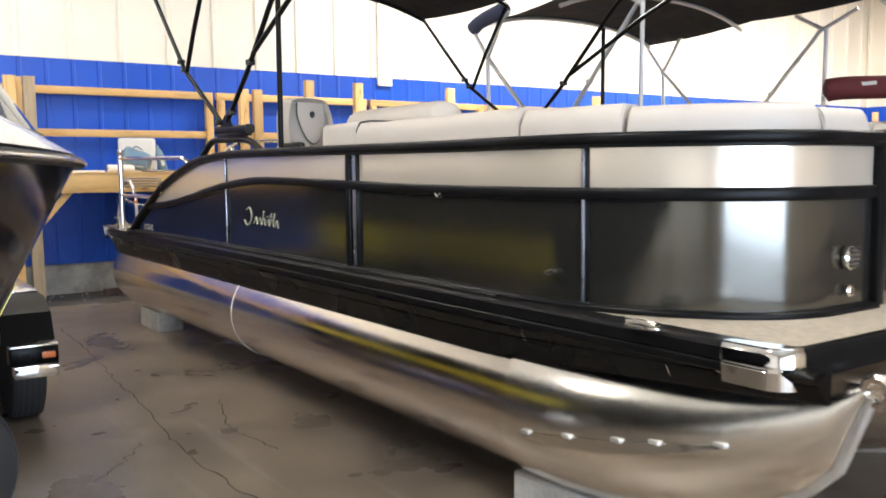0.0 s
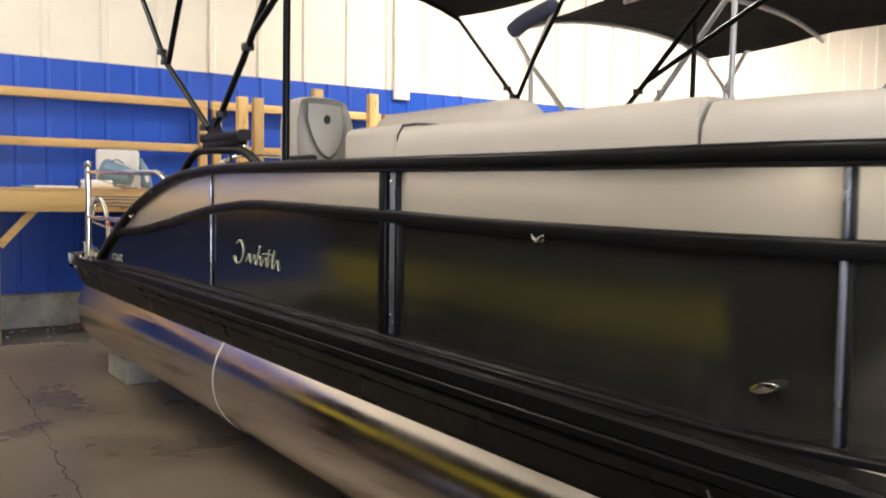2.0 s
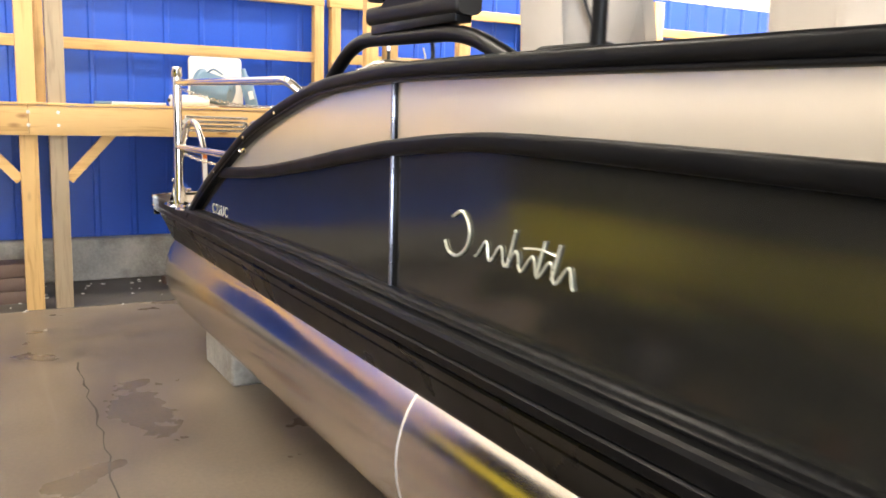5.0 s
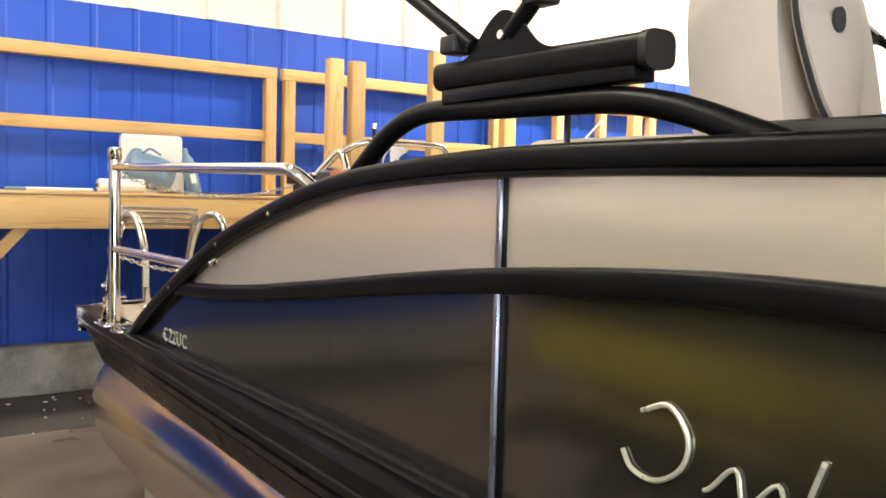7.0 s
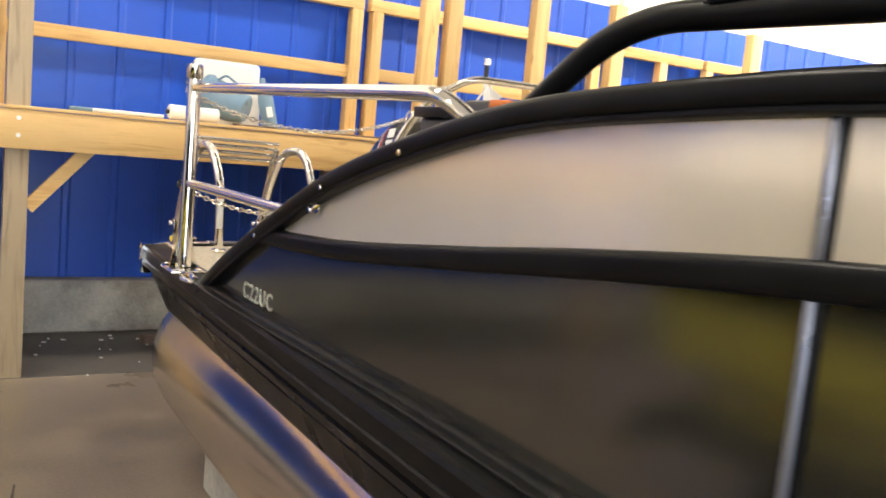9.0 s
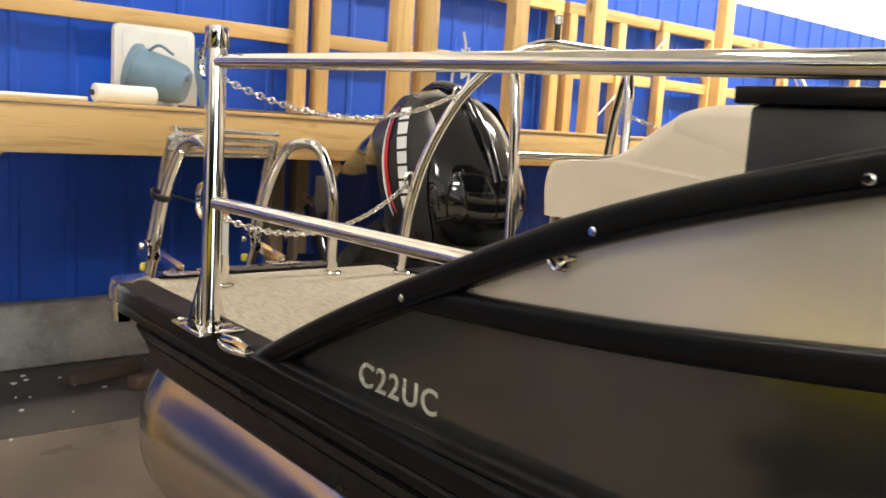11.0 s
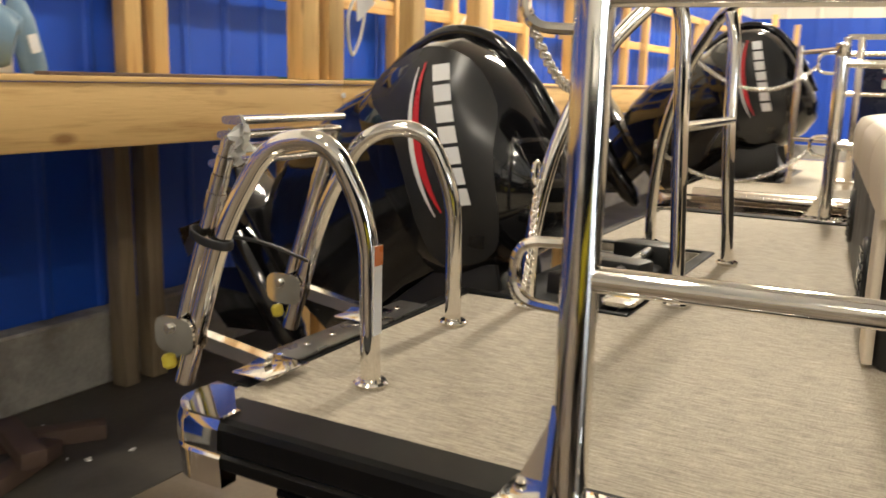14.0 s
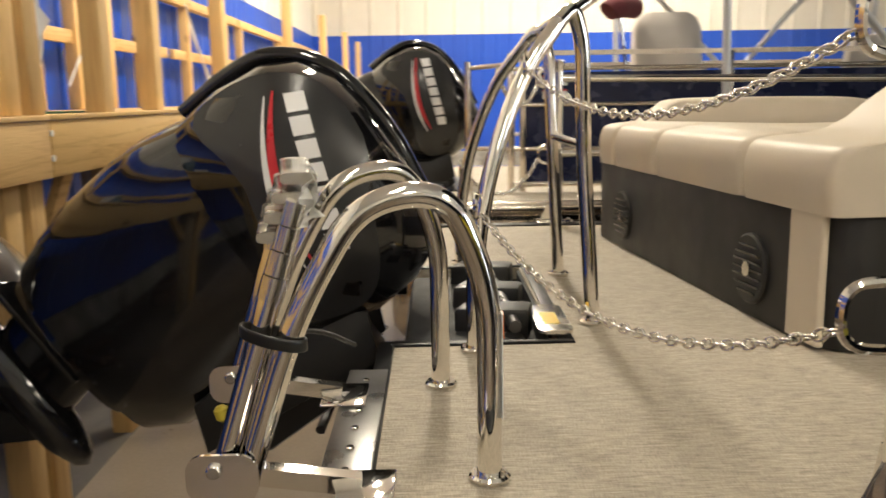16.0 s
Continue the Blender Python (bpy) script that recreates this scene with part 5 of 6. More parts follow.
# rear lounge on the deck
lounge = thing("rear_lounge", "beige and charcoal vinyl rear lounge on the deck", "lounge seat")
LX0, LX1, LYB = 2.93, 4.62, 7.81
part("base", prism([(LX0, LYB - 0.11), (LX0 + 0.005, LYB - 0.075), (LX0 + 0.02, LYB - 0.042), (LX0 + 0.042, LYB - 0.02), (LX0 + 0.075, LYB - 0.005), (LX0 + 0.11, LYB), (LX1, LYB), (LX1, 6.7), (LX0, 6.7)], DECK_Z, 1.245, bevel=0.006), M_VINYL_DARK, lounge, "charcoal vinyl base")
prof = [(LYB + 0.012, 1.245), (LYB + 0.018, 1.33), (LYB + 0.0, 1.385), (LYB - 0.05, 1.40), (LYB - 0.16, 1.41), (LYB - 0.23, 1.435), (LYB - 0.32, 1.50), (LYB - 0.41, 1.548), (LYB - 0.55, 1.562), (LYB - 0.9, 1.555), (LYB - 1.0, 1.52), (LYB - 1.02, 1.245)]
side = [tuple(q)[1:] for q in spline([(0, a, c) for a, c in prof], 4)]
flat = prof[:5] + [(LYB - 0.6, 1.395), (LYB - 0.98, 1.39), (LYB - 1.02, 1.36), (LYB - 1.03, 1.245)]
arm = prof[:4] + [(LYB - 0.12, 1.41), (LYB - 0.19, 1.455), (LYB - 0.27, 1.49), (LYB - 0.6, 1.495), (LYB - 0.98, 1.485), (LYB - 1.02, 1.44), (LYB - 1.03, 1.245)]
for a, bx, shape in ((LX0 - 0.012, LX0 + 0.42, prof), (LX0 + 0.425, LX0 + 1.05, flat), (LX0 + 1.055, LX1 - 0.20, flat), (LX1 - 0.195, LX1, arm)):
    side = [tuple(q)[1:] for q in spline([(0, q[0], q[1]) for q in shape], 10)]
    cy, cz = sum(q[0] for q in side) / len(side), sum(q[1] for q in side) / len(side)
    rows = []
    for off, inset in ((0.0, 0.034), (0.003, 0.022), (0.010, 0.010), (0.020, 0.003), (0.034, 0.0)):
        rows.append([(a + off, q[0] - math.copysign(min(inset, abs(q[0] - cy)), q[0] - cy), q[1] - (inset if q[1] > cz else 0)) for q in side])
    rows += [[(a + bx - q[0], q[1], q[2]) for q in row] for row in reversed(rows)]
    part("seat_pad", loft(rows), M_VINYL, lounge, "beige vinyl pad", angle=55)
part("seat_plinth", box(2.98, 3.32, 6.06, 6.66, DECK_Z, 1.30, 0.01), M_VINYL_DARK, lounge)
part("backrest", cushion(2.95, 3.35, 6.03, 6.70, 1.30, 1.70, 0.05), M_VINYL, lounge, "beige vinyl backrest")
part("cup_recess", prism(rounded_rect(LX0 + 0.10, LX0 + 0.28, LYB - 0.27, LYB - 0.12, 0.05), 1.392, 1.404), M_VINYL, lounge)
for sx in (LX0 + 0.36, LX1 - 0.3):
    sp = part("speaker", disc((sx, LYB + 0.004, 1.065), (0, 1, 0), 0.092, 0.02, n=28, bevel=0.006), M_BLACKPLASTIC, lounge, "round black speaker grille")
    for k in range(7):
        z = 1.065 - 0.06 + 0.02 * k
        w = math.sqrt(max(0.001, 0.075 ** 2 - (z - 1.065) ** 2))
        part("grille_bar", box(sx - w, sx + w, LYB + 0.012, LYB + 0.018, z - 0.003, z + 0.003), M_COWLGREY, sp)
    part("badge", disc((sx, LYB + 0.017, 1.065), (0, 1, 0), 0.02, 0.006, n=12), M_SATIN, sp)
part("corner_column", prism(rounded_rect(LX0 + 0.03, LX0 + 0.17, LYB - 0.01, LYB + 0.010, 0.008, 3), 0.95, 1.246), M_VINYL, lounge, "beige vinyl corner column")

turn = Matrix.Translation((LX0, LYB, 0)) @ Matrix.Rotation(radians(5.9), 4, "Z") @ Matrix.Translation((-LX0, -LYB, 0))
lounge.matrix_basis = turn @ lounge.matrix_basis

con = thing("equipment_box", "black ribbed equipment box inside the fence by the stern", "box")
part("body", box(2.24, 2.60, 6.16, 6.56, DECK_Z, 1.565, 0.012), M_BLACKPLASTIC, con)
for k in range(4):
    part("rib", box(2.232, 2.24, 6.18, 6.54, 1.36 + 0.05 * k, 1.375 + 0.05 * k, 0.002), M_BLACKALU, con)
part("side_case", box(2.30, 2.58, 6.60, 6.84, DECK_Z, 1.53, 0.01), M_BLACKPLASTIC, con)
part("case_lid", box(2.29, 2.60, 6.585, 6.86, 1.53, 1.555, 0.004), M_BLACKALU, con)
part("tag", box(2.215, 2.222, 6.35, 6.42, 1.546, 1.563, 0.003), M_ORANGE, con, "orange tag")

# bow and side bolsters behind the fence
for flip, group in ((lambda q: q, 0), (mirror, 1)):
    bo = thing("side_bolster", "pale vinyl backrest cushion running along the inside of the fence", "cushion", "boat cushions")
    for u0, u1, zt, mat in ((3.885, 2.56, 1.69, M_VINYL_PALE), (2.557, 2.12, 1.675, M_VINYL_PALE), (2.117, 1.47, 1.662, M_VINYL_PALE), (1.467, 1.14, 1.65, M_VINYL_PALE)):
        pts = fence_piece(u0, u1, 0.13)
        if len(pts) < 2:
            continue
        hh = zt - 1.30
        bm = sweep(flip([(*p, 1.30 + hh / 2) for p in pts]), [(0.19 * a, hh * c) for a, c in rounded_rect(-0.5, 0.5, -0.5, 0.5, 0.22, 5)])
        bmesh.ops.bevel(bm, geom=[e for f in bm.faces if len(f.verts) > 4 for e in f.edges], offset=0.007, segments=2, affect="EDGES")
        part("pad", bm, mat, bo)
    xs = sorted((flip([(2.21, 0)])[0][0], flip([(2.62, 0)])[0][0]))
    part("end_pad", cushion(*xs, 3.895, 4.30, 1.25, 1.705, 0.035), M_VINYL_PALE, bo)
    part("end_piping", tube(flip([(2.218, 3.892, 1.58), (2.214, 3.892, 1.66), (2.235, 3.892, 1.698), (2.30, 3.892, 1.708), (2.55, 3.892, 1.708)]), 0.005, n=6), M_PIPING, bo, "thin dark seam piping")
    xs = sorted((flip([(2.60, 0)])[0][0], flip([(2.84, 0)])[0][0]))
    part("headrest", cushion(*xs, 3.75, 4.80, 1.30, 1.825, 0.10), M_VINYL_PALE, bo, "white rounded headrest cushion")


def captain_chair(at, turn, tall):
    c = thing("captain_chair", "beige vinyl captain's chair with a piped headrest", "chair", "helm chairs", at)
    c.rotation_euler, c.scale = (0, 0, radians(turn)), (0.67, 1.1, 0.88)
    outline = [(-0.24, 0.0), (-0.27, 0.25), (-0.27, 0.5), (-0.235, 0.66), (-0.16, 0.73), (0.16, 0.73), (0.235, 0.66), (0.27, 0.5), (0.27, 0.25), (0.24, 0.0)]
    ring = [tuple(q)[:2] for q in spline([(a, b, 0) for a, b in outline], 4)]
    bm = bmesh.new()
    rows = []
    for y, s in ((-0.02, 0.90), (-0.055, 0.97), (-0.02, 1.0), (0.06, 1.0), (0.11, 0.96), (0.12, 0.88)):
        rows.append([(a * s, y + 0.14 * (b * s) * 0.9, 0.42 + 0.365 + (b - 0.365) * s) for a, b in ring])
    part("backrest", loft(rows), M_VINYL_PALE, c)
    hr = [tuple(q)[:2] for q in spline([(-0.15, 0.69, 0), (-0.16, 0.58, 0), (-0.10, 0.44, 0), (-0.03, 0.38, 0), (0.03, 0.38, 0), (0.10, 0.44, 0), (0.16, 0.58, 0), (0.15, 0.69, 0)], 4)]
    part("headrest_pad", loft([[(a * s, y + 0.126 * b, 0.42 + 0.55 + (b - 0.55) * s) for a, b in hr] for y, s in ((-0.05, 1.0), (-0.068, 0.97), (-0.072, 0.85))]), M_VINYL_PALE, c)
    part("piping", tube([(a, -0.058 + 0.126 * b, 0.42 + b) for a, b in hr], 0.005, n=6), M_PIPING, c, "dark piping")
    part("badge", disc((0.0, -0.076 + 0.126 * 0.60, 1.02), (0, 1, 0), 0.026, 0.008, n=18), M_PIPING, c, "round dark badge")
    part("seat", cushion(-0.26, 0.26, -0.45, 0.04, 0.30, 0.46, 0.05), M_VINYL_PALE, c)
    part("armrest", box(0.27, 0.33, -0.20, 0.06, 0.74, 0.80, 0.02), M_BLACKPLASTIC, c)
    part("armrest", box(-0.33, -0.27, -0.20, 0.06, 0.74, 0.80, 0.02), M_BLACKPLASTIC, c)
    part("pedestal", tube([(0, -0.2, 0.0), (0, -0.2, 0.02), (0, -0.2, 0.05), (0, -0.2, 0.3)], [0.17, 0.17, 0.05, 0.045], n=18), M_SATIN, c)
    return c


captain_chair((2.675, 5.345, DECK_Z), 4, True)

# light arch: low black hoop on the fence rail with its bar and hinge plate
for flip, nm in ((lambda q: q, ""), (mirror, "")):
    ar = thing("roof_mount_arch", "black tubular arch on the fence rail carrying the canopy hinge", "mount", "canopy mounts")
    x = 2.225
    part("hoop", tube(flip([tuple(q) for q in fillet([(x - 0.02, 6.34, 1.50), (x, 6.08, 1.685), (x, 5.36, 1.665), (x - 0.02, 5.10, 1.575)], 0.13, 8)]), 0.0225, n=14), M_BLACKALU, ar)
    bar = bmesh.new()
    rows = [flip([(x + a, y, 1.740 - (5.63 - y) * 0.02 + c) for a, c in rail_ring(0.064, 0.056)]) for y in (5.92, 5.365)]
    part("light_bar", loft(rows), M_BLACKALU, ar)
    part("bar_end", loft([flip([(x + a, y, 1.735 + c) for a, c in rail_ring(0.068, 0.060)]) for y in (5.365, 5.35)]), M_BLACKPLASTIC, ar)
    part("bar_foot", box(*sorted((flip([(x - 0.025, 0)])[0][0], flip([(x + 0.025, 0)])[0][0])), 5.38, 5.90, 1.69, 1.718, 0.004), M_BLACKALU, ar)
    gx = sorted((flip([(x - 0.03, 0)])[0][0], flip([(x - 0.024, 0)])[0][0]))
    part("hinge_plate", prism([tuple(q)[:2] for q in spline([(5.86, 1.758, 0), (5.80, 1.775, 0), (5.745, 1.825, 0), (5.70, 1.845, 0), (5.655, 1.825, 0), (5.60, 1.775, 0), (5.54, 1.757, 0)], 4)], *gx, "x"), M_BLACKALU, ar)
    bolt(flip([(x - 0.033, 5.70, 1.80)])[0], (1, 0, 0), ar, 0.010)
    part("cable", tube(flip([tuple(q) for q in spline([(x, 5.55, 1.66), (x + 0.01, 5.56, 1.62), (x, 5.55, 1.58)], 4)]), 0.006, n=6), M_BLACKPLASTIC, ar)


BLACK_STRUTS = (((5.79, 1.79), (6.54, 2.23), (7.29, 2.94)), ((6.50, 2.20), (6.30, 2.5), (5.99, 2.89)), ((5.68, 1.80), (5.305, 2.096), (4.74, 2.62), (4.50, 2.82)), ((5.2, 2.2), (4.4, 2.55), (3.7, 2.79)), ((4.81, 1.58), (4.80, 2.53)))
SILVER_STRUTS = (((6.08, 1.60), (6.50, 2.05), (7.08, 2.62), (7.34, 2.94)), ((7.08, 2.62), (6.83, 2.98), (6.72, 3.03)), ((7.04, 1.0), (7.08, 2.62)), ((6.0, 1.75), (5.72, 2.08), (5.42, 2.4), (5.02, 2.83), (4.62, 3.0)), ((4.98, 1.0), (4.95, 2.84)), ((4.98, 2.84), (5.3, 3.02)))


def canopy(dx, dy, frame_mat, label, struts, hinges, r=0.0165, drop=0.0):
    """A fabric roof on two hinged hoop sets, with struts on both sides."""
    c = thing("bimini_canopy", label, "canopy", "boat canopies", (dx, dy, 0))
    xl, xr = 2.2, 2 * MID_X - 2.2
    for flip in (lambda q: q, mirror):
        for pts in struts:
            part("strut", tube(flip([(2.2, *q) for q in pts]), r, n=10), frame_mat, c)
        for y, z in hinges:
            part("hinge", box(*sorted((flip([(2.174, 0)])[0][0], flip([(2.226, 0)])[0][0])), y - 0.024, y + 0.024, z - 0.018, z + 0.018, 0.006), M_BLACKPLASTIC if frame_mat is M_BLACKALU else frame_mat, c)
    # cloth, domed across and drooping between the hoops
    ny, nx = 24, 18
    bm = bmesh.new()
    grid = []
    for j in range(ny + 1):
        y = 7.32 - (7.32 - 2.9) * j / ny
        row = []
        for i in range(nx + 1):
            u = i / nx
            x = xl - 0.02 + (xr - xl + 0.04) * u
            edge = 1 - abs(2 * u - 1) ** 2.6
            z = 2.97 - drop * (7.32 - y) + 0.20 * edge - 0.03 * math.sin(math.pi * ((7.32 - y) / 1.45 % 1)) + 0.06 * math.sin(math.pi * (7.32 - y) / 4.4)
            row.append(bm.verts.new((x, y, z)))
        grid.append(row)
    for one, two in zip(grid, grid[1:]):
        for i in range(nx):
            bm.faces.new((one[i], one[i + 1], two[i + 1], two[i]))
    bmesh.ops.solidify(bm, geom=bm.faces[:], thickness=0.006)
    cloth = part("cloth", bm, M_CANVAS, c, "black canvas roof cloth")
    for j, y in enumerate((7.30, 5.97, 4.35, 3.0)):
        pts = [(xl + (xr - xl) * k / 16, y, 2.945 - drop * (7.32 - y) + 0.20 * (1 - abs(2 * k / 16 - 1) ** 2.6)) for k in range(17)]
        part("hoop", tube(pts, r, n=10), frame_mat, c)
    part("edge_band", tube([(xl - 0.02, 7.33, 2.965)] + [(xl - 0.02 + (xr - xl + 0.04) * k / 16, 7.33, 2.965 + 0.20 * (1 - abs(2 * k / 16 - 1) ** 2.6)) for k in range(1, 16)] + [(xr + 0.02, 7.33, 2.965)], 0.018, n=8), M_CANVAS, cloth)
    return c


canopy(0, 0, M_BLACKALU, "black canvas bimini canopy on black hinged struts over the boat", BLACK_STRUTS, ((6.54, 2.23), (5.25, 2.15), (5.85, 1.80), (5.60, 1.855), (6.62, 2.3)), drop=0.05)

# concrete blocks under the tubes
def block(x, y, turn=0, h=0.185):
    k = thing("concrete_block", "rough grey concrete block under the float tube", "block", "support blocks", (x, y, 0))
    k.rotation_euler = (0, 0, radians(turn))
    part("body", box(-0.12, 0.12, -0.28, 0.28, 0, h, 0.012, 1), M_CURB, k)
    return k


for x in (2.40, MID_X, 2 * MID_X - 2.40):
    block(x, 8.08), block(x, 2.42, 4)

# ---------------------------------------------------------------- the second pontoon boat and what stands beyond
DX2, DY2 = 3.36, 0.15
boat_two = pontoon(DX2, DY2, False)
for x in (2.42, MID_X, 2 * MID_X - 2.42):
    block(DX2 + x, 8.1), block(DX2 + x, 2.6, 4)
# thick bright rub tube on its deck edge, and its railed fence with navy panels
part("rub_tube", tube([(EDGE_X - 0.01, 8.6, 0.955), (EDGE_X - 0.01, 1.6, 0.955)], 0.038, n=16), M_ALU, boat_two, "thick bright rub tube")
for fx, y1 in ((2.95, 8.05), (4.9, 7.6)):
    f = part("rail_fence", tube([(fx, y1, 1.76), (fx, 1.9, 1.76)], 0.02, n=4), M_ALU, boat_two, "bright square rails with navy panels")
    for z in (1.67, 1.46, 1.20, 0.985):
        part("rail", tube([(fx, y1, z), (fx, 1.9, z)], 0.014, n=10), M_ALU, f)
    for y in (y1, y1 - 0.07, y1 - 1.3, y1 - 2.6, y1 - 3.9, 1.95):
        part("rail_post", box(fx - 0.018, fx + 0.018, y - 0.018, y + 0.018, 0.945, 1.76, 0.004), M_ALU, f)
    part("navy_panel", box(fx + 0.016, fx + 0.02, 2.0, y1 - 0.09, 1.0, 1.65), M_NAVY, f, "navy blue side panel")
    part("end_post", tube([(fx + 0.12, y1 + 0.25, 0.94), (fx + 0.12, y1 + 0.25, 1.72)], 0.02, n=12), M_ALU, f)
    part("end_rail", tube([(fx, y1, 1.70), (fx + 0.12, y1 + 0.25, 1.68)], 0.014, n=10), M_ALU, f)
    part("end_rail", tube([(fx, y1, 1.2), (fx + 0.12, y1 + 0.25, 1.2)], 0.014, n=10), M_ALU, f)
for z in (1.52, 1.60):
    part("sticker", box(2.93, 2.934, 7.72, 7.86, z - 0.028, z + 0.028), M_PRINT_WHITE, boat_two, "white sticker with a red band")
    part("sticker_band", box(2.9285, 2.9295, 7.72, 7.86, z + 0.018, z + 0.028), M_PRINT_RED, boat_two)
outboard((DX2 + MID_X - 0.15, 8.74, 1.43), 56, "black outboard motor tilted up on the second pontoon boat")
roof_two = canopy(DX2 + 0.05, 0.1, M_SILVER, "black canvas canopy on silver struts over the second boat", SILVER_STRUTS, ((7.08, 2.62), (5.58, 2.24), (4.97, 2.84)), 0.021, -0.02)
part("cloth_boot", tube(spline([(2.2, 7.36, 2.93), (2.2, 7.2, 3.0), (2.2, 6.95, 3.05), (2.2, 6.75, 3.08)], 5), [0.03] + [0.075] * 14 + [0.03], n=12), M_SLATE, roof_two, "slate blue rolled canvas boot")

# ---------------------------------------------------------------- runabout on its trailer beside the walk
def runabout(at, hull_mat, label, length=5.4, beam=2.2, band=None):
    """A sports boat with flared bow, rub rail, deck, windscreen; bow towards -y."""
    r = thing("runabout", label, "boat", "runabouts", at)
    stations = []
    n = 26
    for i in range(n + 1):
        t = i / n
        y = length * t
        w = beam / 2 * min(1.0, (math.sin(min(1, t / 0.43) * math.pi / 2)) ** 0.8)
        stations.append((y, max(w, 0.02), t))
    hull, low_band, top_band = [], [], []
    for y, w, t in stations:
        rake = max(0, 0.18 - t) * 2.2
        keel = 0.56 + rake + (0.25 * (1 - min(1, t / 0.4)) ** 2)
        chine = 0.74 + 0.42 * (1 - min(1, t / 0.5)) ** 1.5
        sheer = 1.45 + 0.04 * (1 - t)
        cw = w * (0.85 - 0.45 * (1 - min(1, t / 0.6)))
        half = [(0.0, keel), (cw * 0.55, (keel + chine) / 2 - 0.02), (cw, chine), ((cw + w) / 2 + 0.02 * w, (chine + sheer) / 2 + 0.03), (w, sheer)]
        if t > 0.36:
            lean = ((cw + w) / 2 + 0.02 * w - cw) * 0.68
            low_band.append((cw + 0.004, y, chine + 0.01))
            top_band.append((cw + lean + 0.004, y, chine + ((sheer - chine) / 2 + 0.03) * 0.68))
        hull.append([(a, y, z) for a, z in half] + [(-a, y, z) for a, z in reversed(half[1:])])
    bm = bmesh.new()
    rows = [[bm.verts.new(q) for q in row] for row in hull]
    for one, two in zip(rows, rows[1:]):
        for k in range(8):
            bm.faces.new((one[k], one[k + 1], two[k + 1], two[k]))
    bm.faces.new(rows[-1])
    part("hull", bm, hull_mat, r, angle=30)
    rim = [(w + 0.012, y, 1.45 + 0.04 * (1 - t)) for y, w, t in stations]
    part("rub_rail", sweep([(-a, y, z) for a, y, z in reversed(rim)] + rim, rail_ring(0.03, 0.030)), M_BLACKPLASTIC, r, "black rub rail with a bright insert")
    part("rub_insert", sweep([(-a - 0.014, y, z) for a, y, z in reversed(rim)] + [(a + 0.014, y, z) for a, y, z in rim], rail_ring(0.014, 0.014)), M_CHROME, r)
    deck = []
    for y, w, t in stations:
        h = 1.475 + 0.04 * (1 - t)
        deck.append([(w * c, y, h + 0.22 * (1 - abs(c) ** 3) * min(1, t * 6 + 0.3)) for c in (-1, -0.96, -0.85, -0.6, -0.3, 0, 0.3, 0.6, 0.85, 0.96, 1)])
    bm = bmesh.new()
    rows = [[bm.verts.new(q) for q in row] for row in deck]
    for one, two in zip(rows, rows[1:]):
        for k in range(10):
            bm.faces.new((one[k], one[k + 1], two[k + 1], two[k]))
    part("deck", bm, M_HULLWHITE, r, "white gelcoat deck")
    # windscreen
    base = spline([(-beam * 0.46, 3.6, 1.57), (-beam * 0.45, 2.5, 1.58), (-beam * 0.22, 1.7, 1.62), (0, 1.55, 1.63), (beam * 0.22, 1.7, 1.62), (beam * 0.45, 2.5, 1.58), (beam * 0.46, 3.6, 1.57)], 5)
    top = [Vector((q.x * 0.82, q.y + 0.12, 1.90 - 0.02 * abs(q.x))) for q in base]
    part("windscreen", sheet(top, base, 0.008), M_GLASS, r, "tinted glass windscreen")
    part("screen_frame", tube(top, 0.016, n=8), M_HULLWHITE, r)
    part("screen_base", tube(base, 0.02, n=8), M_BLACKPLASTIC, r)
    for k in (0, 10, 20, 30):
        part("screen_post", tube([base[k], top[k]], 0.014, n=8), M_HULLWHITE, r)
    if band:
        part("hull_band", sheet(top_band, low_band, 0.003), M_HULLYELLOW, r, "bright yellow band on the lower hull side")
    return r


def wheel(at, parent_thing):
    w = part("wheel", tube([(at[0] + a, at[1], at[2]) for a in (-0.1, -0.099, -0.085, -0.06, 0.06, 0.085, 0.099, 0.1)], [0.24, 0.27, 0.318, 0.33, 0.33, 0.318, 0.27, 0.24], n=36), M_RUBBER, parent_thing, "black trailer tyre")
    part("rim", tube([(at[0] + a, at[1], at[2]) for a in (0.085, 0.102, 0.103, 0.07)], [0.2, 0.2, 0.12, 0.05], n=24), M_ALU, w)
    for k in range(5):
        off = -0.062 + 0.031 * k
        part("tread_groove", tube([(at[0] + off, at[1] + 0.3295 * math.cos(a), at[2] + 0.3295 * math.sin(a)) for a in [2 * math.pi * j / 36 for j in range(36)]], 0.004, n=4, closed=True), M_PIPING, w)
    return w


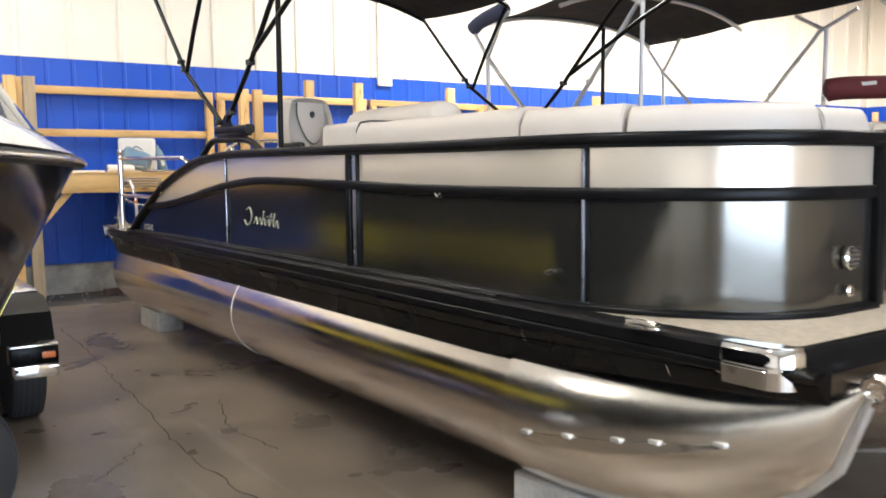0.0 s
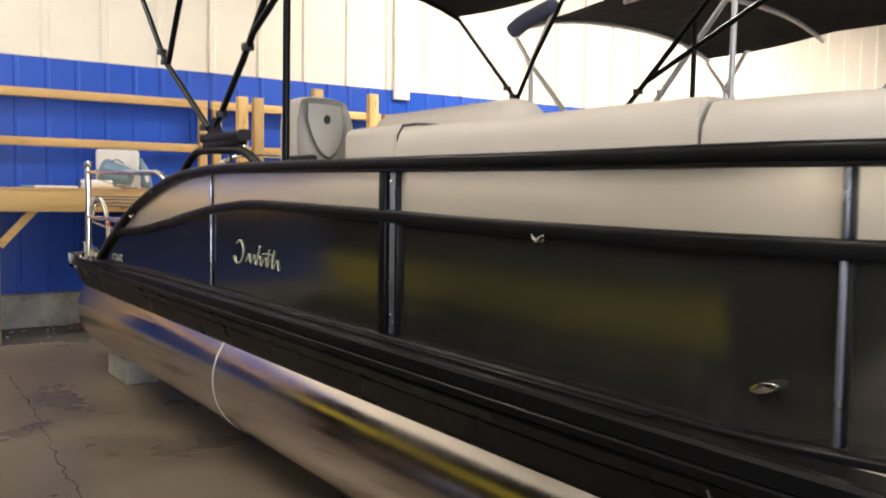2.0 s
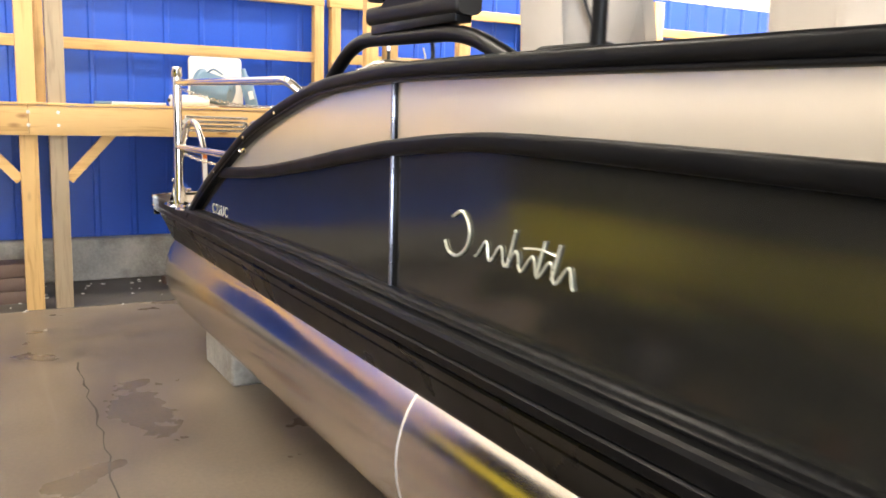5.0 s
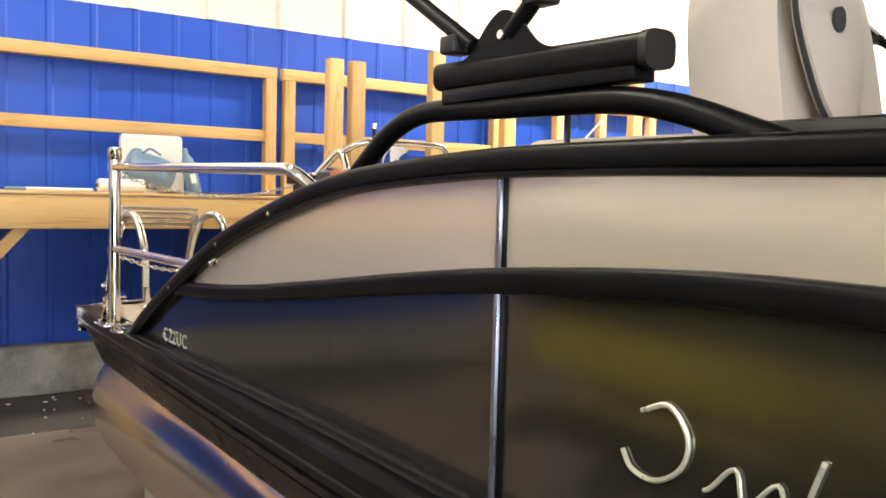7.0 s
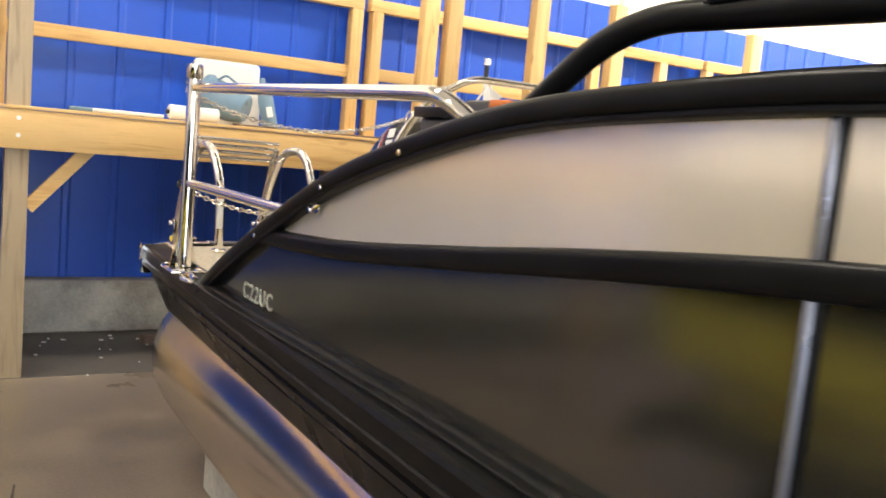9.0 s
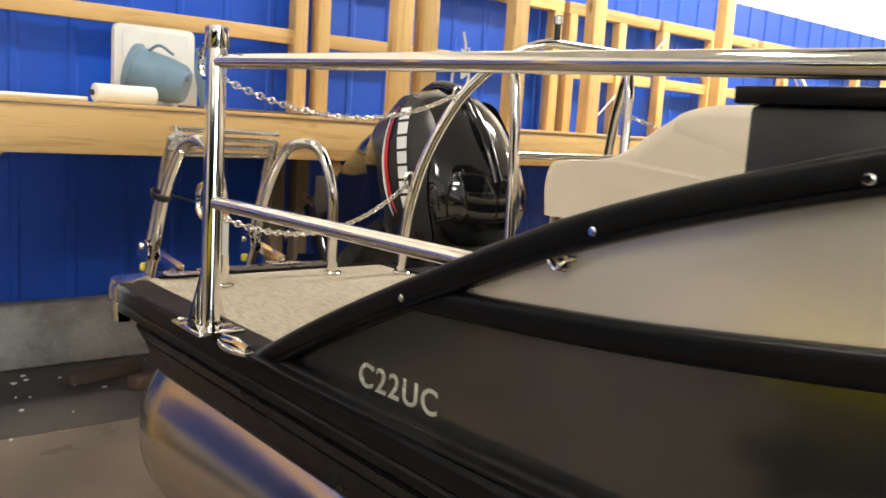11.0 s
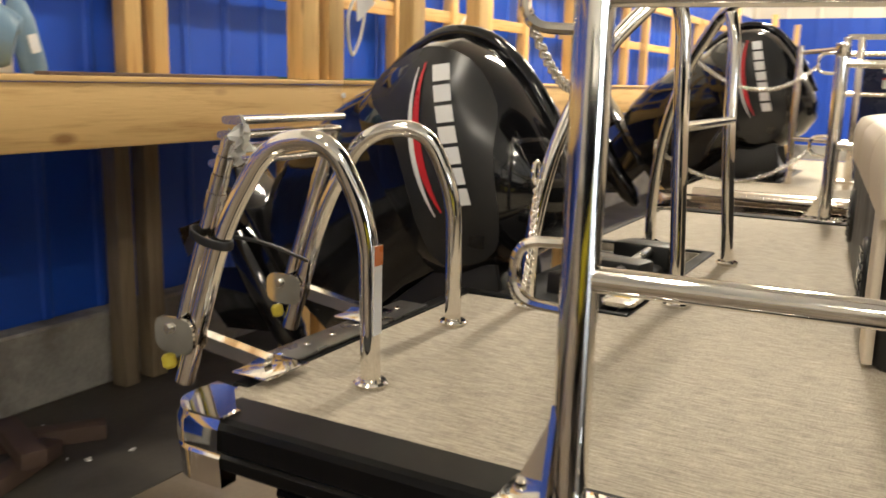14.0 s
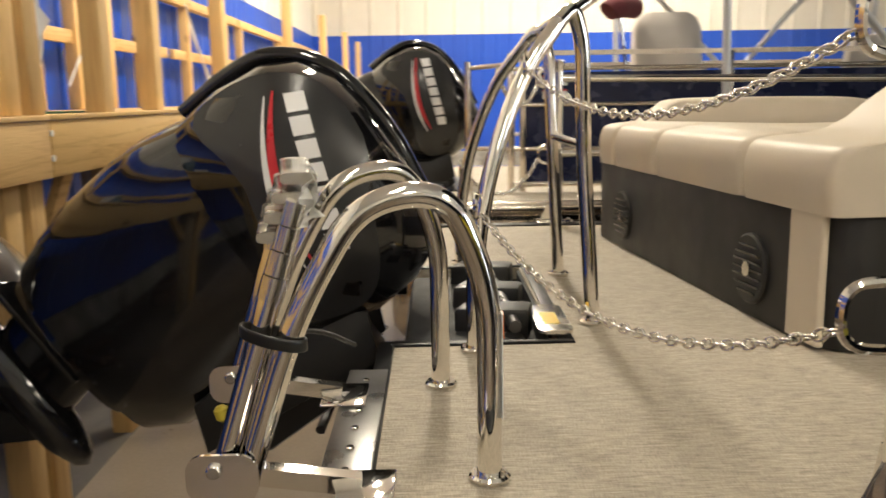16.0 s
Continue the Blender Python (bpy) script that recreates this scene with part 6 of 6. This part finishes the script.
def trailer(dx, dy):
    t = thing("boat_trailer", "black boat trailer with polished step fenders under the runabout", "trailer", "trailers", (dx, dy, 0))
    for s in (-1, 1):
        part("side_beam", tube([(0.55 * s, 4.9, 0.46), (0.55 * s, 1.4, 0.46), (0.08 * s, -0.6, 0.46)], 0.05, n=4), M_BLACKGLOSS, t)
        part("bunk", box(0.40 * s - 0.06, 0.40 * s + 0.06, 1.6, 4.8, 0.52, 0.72, 0.01), M_GREYWOOD, t)
        wheel((1.0 * s, 3.80, 0.33), t)
        wheel((1.0 * s, 2.95, 0.33), t)
        # flat-topped fender with sloping ends
        line = [(2.60, 0.50), (2.68, 0.66), (2.88, 0.73), (4.3, 0.73), (4.5, 0.66), (4.58, 0.50)]
        fen = part("fender", sheet([(1.13 * s, a, c) for a, c in line], [(0.86 * s, a, c) for a, c in line], 0.006), M_BLACKGLOSS, t, "gloss black fender")
        part("fender_skirt", sheet([(1.13 * s, a, c) for a, c in line], [(1.132 * s, a, max(0.48, c - 0.12)) for a, c in line], 0.005), M_BLACKGLOSS, fen)
        part("step_plate", box(*sorted((0.88 * s, 1.13 * s)), 3.05, 4.25, 0.735, 0.745, 0.003), M_SATIN, fen, "bright tread plate")
        part("front_step", box(*sorted((0.88 * s, 1.13 * s)), 2.46, 2.58, 0.40, 0.50, 0.01), M_BLACKGLOSS, fen)
        part("step_top", box(*sorted((0.88 * s, 1.13 * s)), 2.45, 2.58, 0.502, 0.512, 0.002), M_SATIN, fen)
        part("marker_lamp", box(*sorted((1.04 * s, 1.11 * s)), 2.445, 2.46, 0.435, 0.47, 0.006), M_ORANGE, fen, "orange side marker lamp")
        part("step_tread", box(*sorted((0.90 * s, 1.125 * s)), 2.45, 2.56, 0.33, 0.398, 0.004), M_CHROME, fen, "polished metal step")
    for y in (1.6, 3.2, 4.05, 4.8):
        part("cross_member", box(-0.6, 0.6, y - 0.04, y + 0.04, 0.40, 0.47, 0.006), M_BLACKGLOSS, t)
    part("tongue", box(-0.05, 0.05, -1.4, 1.4, 0.40, 0.50, 0.008), M_BLACKGLOSS, t)
    part("jack", tube([(0.14, -1.0, 0.0), (0.14, -1.0, 0.75)], 0.03, n=10), M_SATIN, t)
    return t


RUN_X, RUN_Y = -0.375, 0.9
runabout((RUN_X, RUN_Y, 0), M_HULLBLACK, "black, white and yellow runabout boat standing on a trailer", 6.5, band=M_BLUE)
near_trailer = trailer(-0.18, 2.62)
spare = wheel((0, 0, 0), near_trailer)
spare.location, spare.rotation_euler = (0.36, 0.98, 0.335), (0, 0, radians(-78))
spare["label"] = "spare trailer wheel with a bright rim"
runabout((-3.6, 0.6, 0), M_HULLWHITE, "white runabout boat parked in the next bay", 5.8)
trailer(-3.6, 0.8)
runabout((-6.6, 1.0, 0), M_HULLBLACK, "black runabout boat parked in the far bay", 5.8)
trailer(-6.6, 1.2)


# seats and a rolled cover seen above the rails of the second boat
def boat_seat(at, w, d, h):
    q = thing("lounge_chair", "cream vinyl boat chair with a high rounded back", "chair", "cream chairs", at)
    part("base", box(-w / 2, w / 2, -d / 2, d / 2, 0.0, 0.42, 0.03), M_VINYL_DARK, q)
    part("cushion", cushion(-w / 2, w / 2, -d / 2, d / 2, 0.42, 0.56, 0.05), M_VINYL, q)
    rows = []
    for z, k in ((0.5, 1.0), (0.75, 1.0), (h - 0.12, 0.96), (h - 0.04, 0.86), (h, 0.6)):
        rows.append([(w / 2 - 0.08 + 0.16 * a * 0.5 * k + 0.10 * (z - 0.5), d / 2 * c * k, z) for a, c in rounded_rect(-1, 1, -1, 1, 0.4, 4)])
    part("backrest", loft(rows), M_VINYL_PALE, q)
    return q


boat_seat((7.25, 6.97, 0.94), 0.55, 0.5, 1.15)
boat_seat((7.3, 5.2, 0.94), 0.55, 0.9, 0.98)
cover = thing("rolled_cover", "rolled maroon canvas cover on bright struts above the second boat", "cover", at=(7.9, 7.2, 0.94))
part("roll", tube(spline([(-0.72, 0.26, 1.13), (-0.70, 0.23, 1.15), (-0.6, 0.12, 1.17), (-0.52, 0.04, 1.17), (-0.5, 0.02, 1.17)], 5), [0.03] + [0.07] * 19 + [0.03], n=14), M_MAROON, cover, "maroon canvas roll")
second = thing("rolled_cover", "rolled maroon canvas cover with white writing on a bright strut", "cover", at=(7.25, 4.22, 0.94))
part("roll", tube(spline([(-0.1, 0.13, 1.17), (0.0, 0.0, 1.19), (0.3, -0.3, 1.19), (0.6, -0.7, 1.18), (0.8, -0.9, 1.16)], 5), [0.04] + [0.10] * 19 + [0.04], n=14), M_MAROON, second, "maroon canvas roll")
part("writing_bar", box(0.02, 0.025, -0.28, -0.1, 1.2, 1.23), M_PRINT_WHITE, second, "plain white bar")
part("strut", tube([(0.3, -0.3, 1.15), (0.35, -0.3, 0.0)], 0.014, n=8), M_SATIN, second)
for a, c in ((-0.64, 0.16),):
    part("strut", tube([(a, c, 1.14), (a + 0.2, c - 0.2, 0.0)], 0.014, n=8), M_SATIN, cover)
